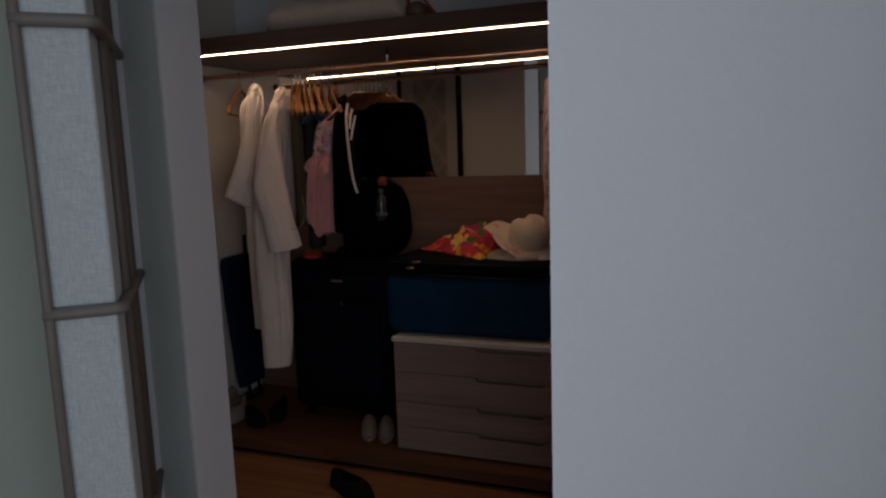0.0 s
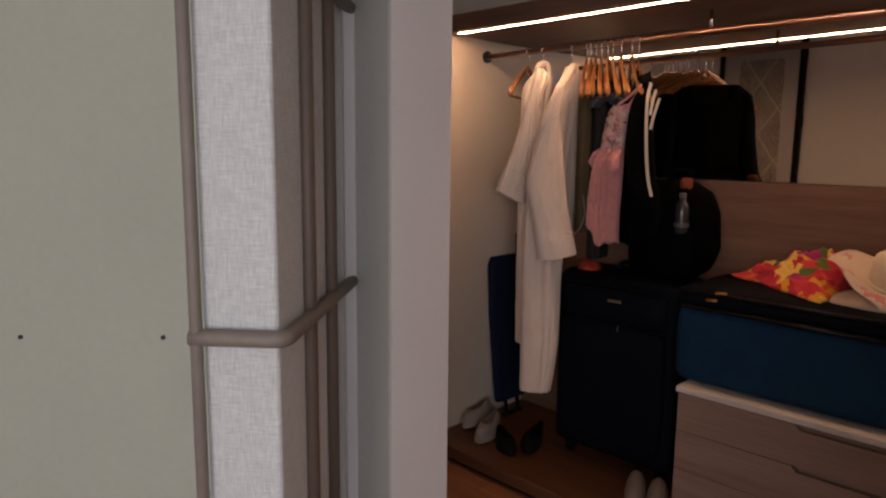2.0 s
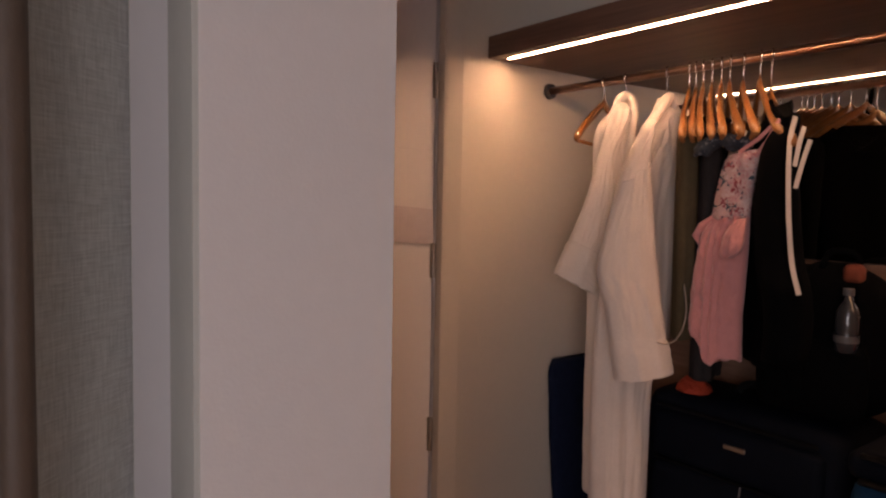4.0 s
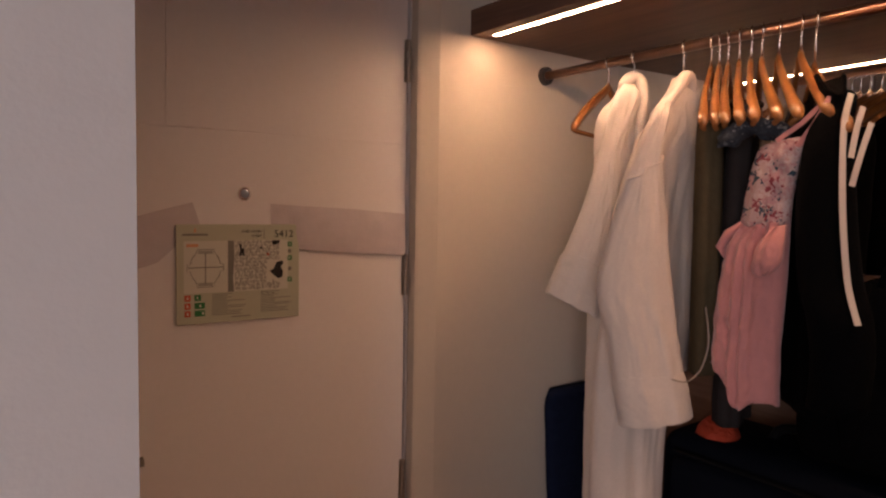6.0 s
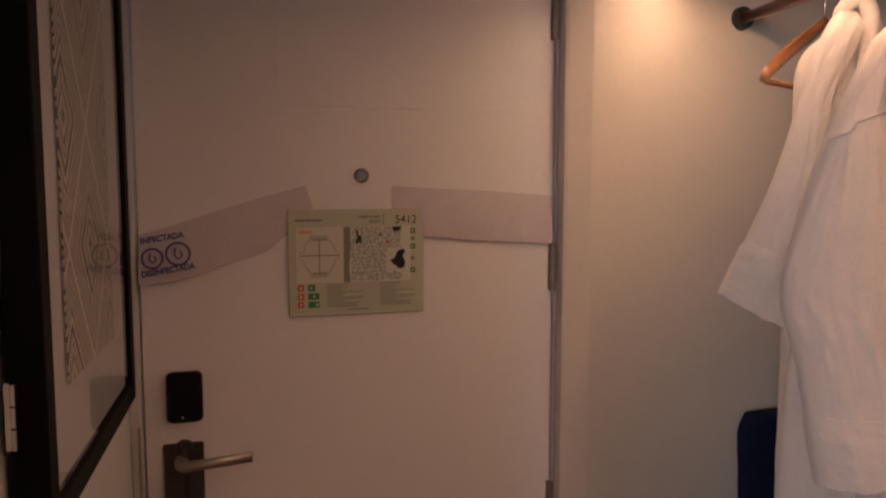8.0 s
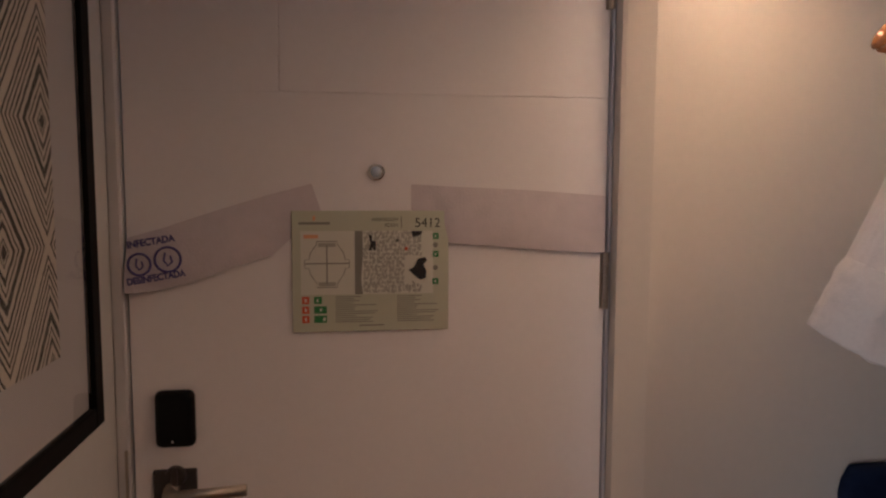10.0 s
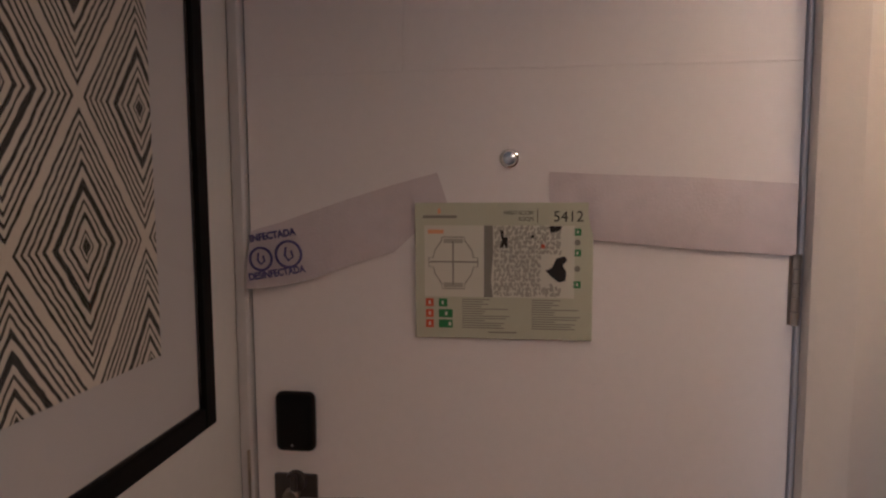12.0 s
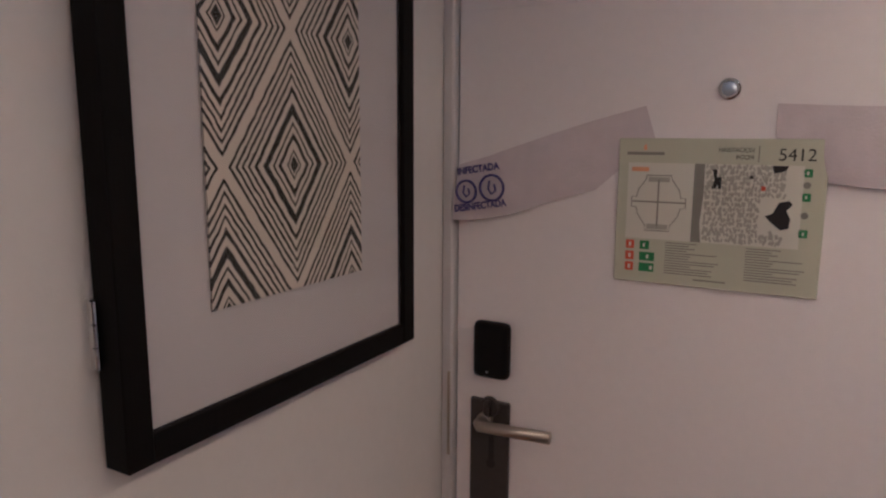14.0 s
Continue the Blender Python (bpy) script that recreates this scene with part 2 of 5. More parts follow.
M_TOWEL = patches("bright_flower_towel", [(0.0, (0.60, 0.03, 0.05)), (0.24, (0.76, 0.36, 0.03)), (0.38, (0.64, 0.04, 0.06)), (0.54, (0.70, 0.12, 0.03)), (0.64, (0.82, 0.56, 0.12)), (0.80, (0.10, 0.17, 0.03)), (0.90, (0.45, 0.03, 0.17))], 21, bump=0.004)
M_FLORAL2 = patches("white_floral_print", [(0.0, (0.64, 0.50, 0.53)), (0.48, (0.60, 0.38, 0.43)), (0.68, (0.33, 0.03, 0.06)), (0.80, (0.06, 0.09, 0.10)), (0.87, (0.64, 0.52, 0.54))], 42)
# Backpack tab: orange dimmed in the colour for the shadow it sits in.
M_TAB = mat("shaded_orange_webbing", (0.16, 0.03, 0.010), 0.85, vary=0.15, bump=0.002)
M_HAT = mat("cream_straw", (0.74, 0.60, 0.44), 0.85, vary=0.08, scale=20, bump=0.003, bump_scale=260)
M_HATPR = patches("hat_brim_print", [(0.0, (0.74, 0.60, 0.46)), (0.80, (0.72, 0.28, 0.27)), (0.88, (0.74, 0.55, 0.44))], 40)
M_SHOEW = mat("white_shoe_leather", (0.30, 0.25, 0.21), 0.7, vary=0.12)
M_SLIP = mat("beige_towelling", (0.21, 0.160, 0.125), 0.95, vary=0.12, scale=20, bump=0.002, bump_scale=400)
M_SOLE = mat("dark_rubber", (0.006, 0.0055, 0.005), 0.85, spec=0.1)
M_PAPER = mat("white_crepe_paper", (0.66, 0.60, 0.63), 0.9, vary=0.05, scale=25, bump=0.002, bump_scale=260)
M_INK = mat("blue_ink", (0.08, 0.07, 0.23), 0.8, bump=0)
M_SIGN = mat("pale_green_sign_board", (0.56, 0.58, 0.46), 0.4, vary=0.02, bump=0.0003)
M_SIGNW = mat("white_map_print", (0.70, 0.70, 0.62), 0.45, vary=0.02, bump=0)
M_SIGNG = mat("grey_print", (0.24, 0.24, 0.21), 0.5, vary=0.1, bump=0)
M_SIGNL = mat("light_grey_print", (0.42, 0.42, 0.37), 0.5, vary=0.12, bump=0)
M_SIGNK = mat("black_print", (0.012, 0.012, 0.014), 0.5, bump=0)
M_SIGNR = mat("red_print", (0.62, 0.10, 0.05), 0.5, bump=0)
M_SIGNGR = mat("green_print", (0.03, 0.22, 0.07), 0.5, bump=0)
M_SIGNO = mat("orange_print", (0.78, 0.40, 0.22), 0.5, bump=0)
M_MAT = mat("pale_grey_mount_board", (0.52, 0.50, 0.52), 0.8, vary=0.02, bump=0.0004, bump_scale=400)
M_ART = diamonds("diamond_print")
M_BLANKET = mat("cream_wool_blanket", (0.60, 0.46, 0.33), 0.95, vary=0.08, scale=10, bump=0.004, bump_scale=140, sheen=0.3)
M_HOLE = mat("dark_plug", (0.02, 0.02, 0.02), 0.7, bump=0)
M_LED = glow("led_strip_light", (1.0, 0.632, 0.375), LED_POWER)
M_MIRROR = mat("silvered_mirror", (0.94, 0.93, 0.90), 0.02, 1.0, vary=0.01, bump=0)
# Peephole lens: pale blue base imitates the glow of light in it.
M_LENS = mat("glow_tinted_lens", (0.55, 0.64, 0.78), 0.22, 0.7, vary=0.05, bump=0, coat=1.0)


def glass(name, tint=(1, 1, 1), rough=0.0, alpha=0.08):
    """Thin clear pane: mostly see-through with a mirror-like sheen."""
    m = bpy.data.materials.new(name)
    m.use_nodes = True
    n, l = m.node_tree.nodes, m.node_tree.links
    n.remove(n["Principled BSDF"])
    tr, gl, mx, fr = n.new("ShaderNodeBsdfTransparent"), n.new("ShaderNodeBsdfGlossy"), n.new("ShaderNodeMixShader"), n.new("ShaderNodeFresnel")
    fr.inputs[0].default_value = 1.5
    tr.inputs[0].default_value = (*tint, 1)
    gl.inputs["Roughness"].default_value = rough
    l.new(fr.outputs[0], mx.inputs[0]), l.new(tr.outputs[0], mx.inputs[1]), l.new(gl.outputs[0], mx.inputs[2])
    l.new(mx.outputs[0], n["Material Output"].inputs[0])
    return m


M_GLASS = glass("clear_glass")
M_BOTTLE = mat("clear_plastic_bottle", (0.028, 0.028, 0.030), 0.2, vary=0.1, bump=0, coat=0.3)


# ---------------------------------------------------------------- mesh helpers
def box(bm, x0, x1, y0, y1, z0, z1, bevel=0.0, seg=1):
    vs = [bm.verts.new((x, y, z)) for z in (z0, z1) for y in (y0, y1) for x in (x0, x1)]
    fs = [bm.faces.new([vs[i] for i in f]) for f in ((0, 2, 3, 1), (4, 5, 7, 6), (0, 1, 5, 4), (2, 6, 7, 3), (0, 4, 6, 2), (1, 3, 7, 5))]
    if bevel:
        es = list({e for f in fs for e in f.edges})
        bmesh.ops.bevel(bm, geom=es, offset=bevel, segments=seg, profile=0.5, affect="EDGES")
    return bm


def prism(bm, pts, z0, z1):
    """Upright prism over a polygon, points counter-clockwise from above."""
    lo = [bm.verts.new((x, y, z0)) for x, y in pts]
    hi = [bm.verts.new((x, y, z1)) for x, y in pts]
    bm.faces.new(lo[::-1]), bm.faces.new(hi)
    k = len(pts)
    for i in range(k):
        bm.faces.new((lo[i], lo[(i + 1) % k], hi[(i + 1) % k], hi[i]))
    return bm


def tube(bm, pts, r, seg=12, caps=True, flat=1.0):
    """Round rod along points; r a number or a list; flat squeezes it along its second axis."""
    pts = [Vector(p) for p in pts]
    rs = r if isinstance(r, (list, tuple)) else [r] * len(pts)
    rings, up = [], None
    for i, p in enumerate(pts):
        d = (pts[min(i + 1, len(pts) - 1)] - pts[max(i - 1, 0)]).normalized()
        if up is None:
            up = Vector((0, 0, 1)) if abs(d.z) < 0.9 else Vector((1, 0, 0))
        a = d.cross(up).normalized()
        c = a.cross(d).normalized()
        up = c
        rings.append([bm.verts.new(p + rs[i] * (math.cos(t) * a + flat * math.sin(t) * c)) for t in [2 * math.pi * k / seg for k in range(seg)]])
    for a, c in zip(rings, rings[1:]):
        for k in range(seg):
            bm.faces.new((a[k], a[(k + 1) % seg], c[(k + 1) % seg], c[k]))
    if caps:
        bm.faces.new(rings[0][::-1]), bm.faces.new(rings[-1])
    return bm


def loft(bm, rings, seg=48, folds=0, amp=0.0, phase=0.0, closed=True, grow=True, wob=0.0, seed=0.0):
    """Cloth hull through rings (cx, cy, z, rx, ry, turn), with upright folds that deepen towards the last ring."""
    rows = []
    for j, (cx, cy, z, rx, ry, turn) in enumerate(rings):
        f = j / (len(rings) - 1) if grow else 1.0
        row = []
        for k in range(seg):
            t = 2 * math.pi * k / seg
            s = 1 + amp * f * math.sin(folds * t + phase + 0.8 * math.sin(2.3 * j / len(rings) + t)) + 0.5 * amp * f * math.sin((folds * 1.7) // 1 * t + 2 * phase)
            x, y = rx * s * math.cos(t), ry * s * math.sin(t)
            w = wob * noise.noise(Vector((cx * 5 + x * 9 + seed, cy * 5 + y * 9, z * 7)))
            c, sn = math.cos(turn), math.sin(turn)
            row.append(bm.verts.new((cx + x * c - y * sn + w, cy + x * sn + y * c + w, z + 0.4 * w)))
        rows.append(row)
    for a, b in zip(rows, rows[1:]):
        for k in range(seg):
            bm.faces.new((a[k], a[(k + 1) % seg], b[(k + 1) % seg], b[k]))
    if closed:
        bm.faces.new(rows[0]), bm.faces.new(rows[-1][::-1])
    return bm


def smooth_rings(keys, n):
    """n rings interpolated softly between key rings."""
    out = []
    for i in range(n):
        u = i / (n - 1) * (len(keys) - 1)
        k = min(int(u), len(keys) - 2)
        f = u - k
        p0, p1, p2, p3 = keys[max(k - 1, 0)], keys[k], keys[k + 1], keys[min(k + 2, len(keys) - 1)]
        out.append(tuple(0.5 * (2 * b + (c - a) * f + (2 * a - 5 * b + 4 * c - d) * f * f + (3 * b - a - 3 * c + d) * f ** 3) for a, b, c, d in zip(p0, p1, p2, p3)))
    return out


def link(name, bm, material, parent=None, label="", smooth=False, angle=None):
    if len(bm.faces) > 1:
        bmesh.ops.recalc_face_normals(bm, faces=bm.faces)
    me = bpy.data.meshes.new(name)
    bm.to_mesh(me)
    bm.free()
    me.materials.append(material)
    if smooth:
        for p in me.polygons:
            p.use_smooth = True
    ob = new(name, me)
    if parent is not None:
        ob.parent = parent
    if label:
        ob["label"] = label
    return ob


def part(name, bm, material, parent, label="", smooth=False):
    return link(name, bm, material, parent, label, smooth)


def thing(name, label, category, group="", kind=""):
    return tagged(new(name), label, category, group, kind)


def B():
    return bmesh.new()


def bx(name, material, parent, x0, x1, y0, y1, z0, z1, bevel=0.0, label="", seg=1):
    return link(name, box(B(), x0, x1, y0, y1, z0, z1, bevel, seg), material, parent, label)


def sheet(*pts):
    """One thin pane through four corners; normals follow the right-hand rule."""
    bm = B()
    bm.faces.new([bm.verts.new(p) for p in pts])
    return bm


def setting(name, bm, material, label, category="wall"):
    return tagged(link(name, bm, material), label, category, kind="structure")


# ---------------------------------------------------------------- the setting
H = 2.55
FLOOR_Z = 0.0
WALL_X = -0.905        # face of the wall with the picture
END_Y = -0.055         # face of the wardrobe's end wall
BACK_X = 0.76          # mirror plane
SHELF_Z = 1.912
PLAT_Z = 0.075

setting("floor", box(B(), -7.0, 1.2, -5.6, 2.4, -0.08, -0.012), M_FLOOR, "sub floor of warm brown oak boards", "floor")
setting("ceiling", box(B(), -7.0, 1.2, -5.6, 2.4, H, H + 0.1), M_WHITE, "plain white painted ceiling", "ceiling")
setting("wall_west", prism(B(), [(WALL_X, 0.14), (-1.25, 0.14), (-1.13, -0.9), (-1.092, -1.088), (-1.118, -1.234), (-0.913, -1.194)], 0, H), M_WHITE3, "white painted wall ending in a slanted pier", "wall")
setting("wall_corridor", prism(B(), [(-1.205, -2.226), (0.92, -4.51), (0.92, -4.36), (-1.10, -2.238)], 0, H), M_WHITE2, "smooth white painted partition wall", "wall")
setting("wall_bedroom", prism(B(), [(-1.135, -1.105), (-1.10, -1.07), (-3.3, 1.22), (-3.4, 1.12)], 0, H), M_GREEN, "grey green wall covering with small dark plugs", "wall")
setting("wall_far", prism(B(), [(-3.3, 1.22), (-6.4, -1.6), (-6.25, -1.72), (-3.25, 1.05)], 0, H), M_WHITE, "plain white bedroom wall", "wall")
setting("wall_south", box(B(), -2.9, 0.95, -5.52, -5.40, 0, H), M_WHITE, "plain white bedroom wall", "wall")
setting("wall_east", box(B(), 0.85, 0.92, -5.40, 0.14, 0, H), M_WHITE, "plain white wall behind the wardrobe", "wall")
setting("wall_end", box(B(), 0.0775, 0.85, END_Y, 0.14, 0, H), M_ENDWALL, "cream wardrobe end wall lit by the strip", "wall")
setting("wall_north", box(B(), WALL_X, 0.0775, 0.0, 0.14, 2.16, H), M_WHITE, "white wall above the entrance door", "wall")

# window wall of the bedroom, with a real opening
d_ = Vector((0.7071, -0.7071, 0))
n_ = Vector((0.7071, 0.7071, 0))
w0 = Vector((-6.33, -1.66, 0))


def slab(bm, s0, s1, z0, z1, t0=-0.12, t1=0.0):
    a, b = w0 + d_ * s0, w0 + d_ * s1
    pts = [a + n_ * t0, b + n_ * t0, b + n_ * t1, a + n_ * t1]
    return prism(bm, [(p.x, p.y) for p in pts], z0, z1)


bm = B()
for s0, s1, z0, z1 in ((0, WS0, 0, H), (WS1, 5.35, 0, H), (WS0, WS1, 0, 0.3), (WS0, WS1, 2.4, H)):
    slab(bm, s0, s1, z0, z1)
setting("wall_window", bm, M_WHITE, "white bedroom wall with a wide window", "wall")
win = thing("window_1", "wide bedroom window with a slim dark frame", "window", kind="structure")
for s0, s1, z0, z1 in ((WS0, WS0 + 0.06, 0.3, 2.4), (WS1 - 0.06, WS1, 0.3, 2.4), (WS0 + 0.06, WS1 - 0.06, 0.3, 0.36), (WS0 + 0.06, WS1 - 0.06, 2.34, 2.4), (WS0 + 1.27, WS0 + 1.33, 0.36, 2.34)):
    part("window_frame", slab(B(), s0, s1, z0, z1, -0.09, -0.04), M_TRIM, win)
for s0, s1 in ((WS0 + 0.06, WS0 + 1.27), (WS0 + 1.33, WS1 - 0.06)):
    pa, pb = w0 + d_ * s0 - n_ * 0.065, w0 + d_ * s1 - n_ * 0.065
    pane = part("pane", sheet((pa.x, pa.y, 0.36), (pb.x, pb.y, 0.36), (pb.x, pb.y, 2.34), (pa.x, pa.y, 2.34)), M_GLASS, win)
    pane.visible_shadow = False

# plugs in the bedroom wall
for px, py, pz in ((-1.421, -0.834, 1.005), (-1.633, -0.613, 1.003)):
    nn = Vector((-0.7, -0.714, 0)).normalized()
    k = ((Vector((-1.135, -1.105, 0)) - Vector((px, py, 0))).dot(nn))
    c = Vector((px, py, pz)) + nn * k
    pl = tagged(link("wall_plug", tube(B(), [c - nn * 0.01, c + nn * 0.003], [0.0048, 0.0048], 14), M_HOLE), "small dark screw plug in the grey green wall", "plug", "wall plugs")

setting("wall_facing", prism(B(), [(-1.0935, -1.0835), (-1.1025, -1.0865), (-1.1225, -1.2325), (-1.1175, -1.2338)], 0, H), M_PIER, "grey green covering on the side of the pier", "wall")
# pale strip closing the gap between panel and pier
setting("trim", prism(B(), [(-1.140, -1.112), (-1.132, -1.082), (-1.080, -1.078), (-1.095, -1.099)], 0, H), M_TRIM, "narrow pale trim strip beside the linen panel", "trim")

# ---------------------------------------------------------------- linen panel with rods
PC = Vector((-1.462, -1.378, 0))
PU = Vector((0.761, 0.649, 0)).normalized()
PN = Vector((-PU.y, PU.x, 0))
PT, PL = 0.118, 0.437


def P(u, n, z):
    v = PC + PU * u + PN * n
    return Vector((v.x, v.y, z))


panel = thing("upholstered_screen", "pale linen upholstered wing panel with taupe rods", "screen")
bm = B()
prism(bm, [tuple(P(u, n, 0).xy) for u, n in ((0, 0), (PL, 0), (PL, PT), (0, PT))], 0.0, H - 0.02)
bmesh.ops.bevel(bm, geom=[e for e in bm.edges if abs(e.verts[0].co.z - e.verts[1].co.z) > 1], offset=0.008, segments=3, profile=0.5, affect="EDGES")
part("linen_cover", bm, M_LINEN, panel, "woven slubby pale linen", smooth=False)
RR = 0.013
for u in (0.142, 0.288):
    part("rod", tube(B(), [P(u, -0.008, 0.02), P(u, -0.008, H - 0.03)], 0.0125, 14), M_ROD_SHADE, panel, smooth=True)
part("rod", tube(B(), [P(-0.016, PT + 0.003, 0.02), P(-0.016, PT + 0.003, H - 0.03)], 0.0098, 14), M_ROD, panel, smooth=True)
for z in (0.012, 0.564, 1.129, 1.694, 2.259):
    pts = [P(-0.016, PT + 0.012, z), P(-0.016, PT - 0.02, z), P(-0.014, 0.03, z)]
    for k in range(1, 9):
        a = math.pi / 2 * k / 8
        pts.append(P(-0.014 + 0.022 * (1 - math.cos(a)), 0.008 - 0.022 * math.sin(a), z))
    pts += [P(0.1, -0.014, z), P(0.25, -0.014, z), P(0.444, -0.014, z)]
    part("rail", tube(B(), pts, RR, 14), M_ROD, panel, smooth=True)

# ---------------------------------------------------------------- entrance door
frame_t = thing("door_frame", "pale grey painted frame round the entrance door", "door frame", kind="structure")
bx("jamb", M_TRIM, frame_t, 0.0115, 0.0182, -0.008, 0.14, 0.0, 2.16, 0.002)
part("architrave", prism(B(), [(0.0185, -0.038), (0.0260, -0.0415), (0.0773, -0.0547), (0.0773, 0.14), (0.0185, 0.14)], 0.0, 2.16), M_ENDWALL, frame_t)
bx("jamb", M_TRIM, frame_t, WALL_X, -0.884, -0.016, 0.14, 0.0, 2.16, 0.003)
bx("head", M_TRIM, frame_t, -0.884, 0.0115, 0.004, 0.14, 2.126, 2.16, 0.002)
bx("strike_plate", M_STEEL, frame_t, -0.8915, -0.8865, -0.0195, -0.015, 0.795, 0.96, 0.001, "steel strike plate")

door = thing("door_1", "closed white entrance door with cut grooves", "door", kind="structure")
DX0, DX1 = -0.880, 0.0090
bx("core", M_DOOR, door, DX0, DX1, 0.0024, 0.045, 0.006, 2.122, 0.001)
bx("leaf_panel", M_DOOR, door, DX0, DX1, 0.0, 0.0022, 0.006, 1.605, 0.0006)
bx("leaf_panel", M_DOOR, door, -0.609, DX1, 0.0, 0.0022, 1.607, 2.122, 0.0006)
bx("leaf_panel", M_DOOR, door, DX0, -0.611, 0.0, 0.0022, 1.6052, 2.122, 0.0006)
for zb in (1.772, 1.199, 0.628, 0.06):
    hinge = part("hinge", box(B(), -0.0010, 0.0087, -0.0026, -0.0005, zb, zb + 0.112, 0.0008), M_STEEL, door, "brushed steel butt hinge")
    for i in range(5):
        z0 = zb + i * 0.0224
        part("knuckle", tube(B(), [(0.0080, -0.0085, z0 + 0.0006), (0.0080, -0.0085, z0 + 0.0218)], 0.0062, 14), M_STEEL, hinge, smooth=False)
    part("leaf", box(B(), 0.0092, 0.0113, -0.0085, -0.0015, zb, zb + 0.112), M_STEEL, hinge)

lock = part("card_lock", box(B(), -0.838, -0.768, -0.026, -0.0006, 0.962, 1.067, 0.012, 5), M_BLACKP, door, "black plastic card lock")
part("status_light", tube(B(), [(-0.806, -0.0262, 0.976), (-0.806, -0.0275, 0.976)], 0.0022, 10), M_CHROME, lock)
plate = part("lock_plate", box(B(), -0.847, -0.770, -0.010, -0.0004, 0.69, 0.916, 0.002), M_DARKM, door, "dark bronze lock plate")
turn = part("thumb_turn", tube(B(), [(-0.806, -0.010, 0.906), (-0.806, -0.019, 0.906)], [0.0195, 0.0180], 24), M_DARKM, plate, "round bronze thumb turn")
part("grip", box(B(), -0.812, -0.800, -0.030, -0.018, 0.890, 0.922, 0.004, 3), M_DARKM, turn)
part("keyhole", box(B(), -0.8085, -0.7975, -0.0112, -0.0095, 0.803, 0.850, 0.0008), M_HOLE, plate)
part("keyhole", tube(B(), [(-0.803, -0.0095, 0.795), (-0.803, -0.0112, 0.795)], 0.009, 16), M_HOLE, plate)
bm = B()
tube(bm, [(-0.812, -0.010, 0.884), (-0.812, -0.030, 0.884)], 0.013, 16)
tube(bm, [(-0.812, -0.028, 0.884), (-0.812, -0.045, 0.884), (-0.806, -0.054, 0.8845), (-0.79, -0.057, 0.886), (-0.674, -0.057, 0.892)], 0.0104, 16)
part("lever_handle", bm, M_STEEL, plate, "brushed nickel lever", smooth=True)

peep = part("peephole", tube(B(), [(-0.437, -0.0002, 1.463), (-0.437, -0.004, 1.463), (-0.437, -0.006, 1.463)], [0.0155, 0.0155, 0.013], 28), M_CHROME, door, "chrome peephole")
bm = B()
bmesh.ops.create_uvsphere(bm, u_segments=20, v_segments=10, radius=0.0125, matrix=Matrix.Translation((-0.437, -0.003, 1.463)) @ Matrix.Diagonal((1, 0.5, 1, 1)))
part("lens", bm, M_LENS, peep, smooth=True)


# paper band, in two pieces
def band(name, keys, nx, label, lift):
    """Strip between top and bottom outlines: keys of (x, z_bottom, z_top)."""
    bm = B()
    rows = []
    for i in range(nx + 1):
        u = i / nx * (len(keys) - 1)
        k = min(int(u), len(keys) - 2)
        f = u - k
        x, zb, zt = [a + (b - a) * f for a, b in zip(keys[k], keys[k + 1])]
        row = []
        for j in range(7):
            g = j / 6
            y = -0.0015 - lift(i / nx, g)
            row.append((bm.verts.new((x + 0.022 * (1 - g) * (i == nx and name == "paper_band" and keys[-1][0] < -0.4), y, zb + (zt - zb) * g)), bm.verts.new((x, y + 0.0008, zb + (zt - zb) * g))))
        rows.append(row)
    for a, b in zip(rows, rows[1:]):
        for j in range(6):
            bm.faces.new((a[j][0], b[j][0], b[j + 1][0], a[j + 1][0]))
            bm.faces.new((a[j][1], a[j + 1][1], b[j + 1][1], b[j][1]))
    return tagged(link(name, bm, M_PAPER, smooth=True), label, "paper band", "paper bands on the door")


band_l = band("paper_band", [(-0.879, 1.247, 1.343), (-0.86, 1.247, 1.349), (-0.82, 1.251, 1.360), (-0.77, 1.262, 1.377), (-0.70, 1.287, 1.400), (-0.63, 1.308, 1.421), (-0.555, 1.375, 1.441)], 36,
              "white crepe paper band with blue printing curling off the door", lambda u, g: 0.020 * max(0, 1 - u * 2.0) * (1 - g) ** 1.3 + max(0.0, min(1.0, (0.84 - u) / 0.25)) * (0.006 * math.sin(math.pi * g) ** 0.6 + 0.004 * (1 - g) + 0.002 * math.sin(9 * u + 4 * g) ** 2))
band_r = band("paper_band", [(-0.372, 1.394, 1.441), (-0.30, 1.331, 1.437), (-0.15, 1.318, 1.431), (0.006, 1.308, 1.420)], 30,
              "white crepe paper band taped flat beside the sign", lambda u, g: 0.0006 + max(0.0, min(1.0, (u - 0.22) / 0.15)) * (0.007 * math.sin(math.pi * g) ** 0.6 * (1 - 0.5 * u) + 0.004 * (1 - g) + 0.002 * math.sin(11 * u + 3 * g) ** 2))


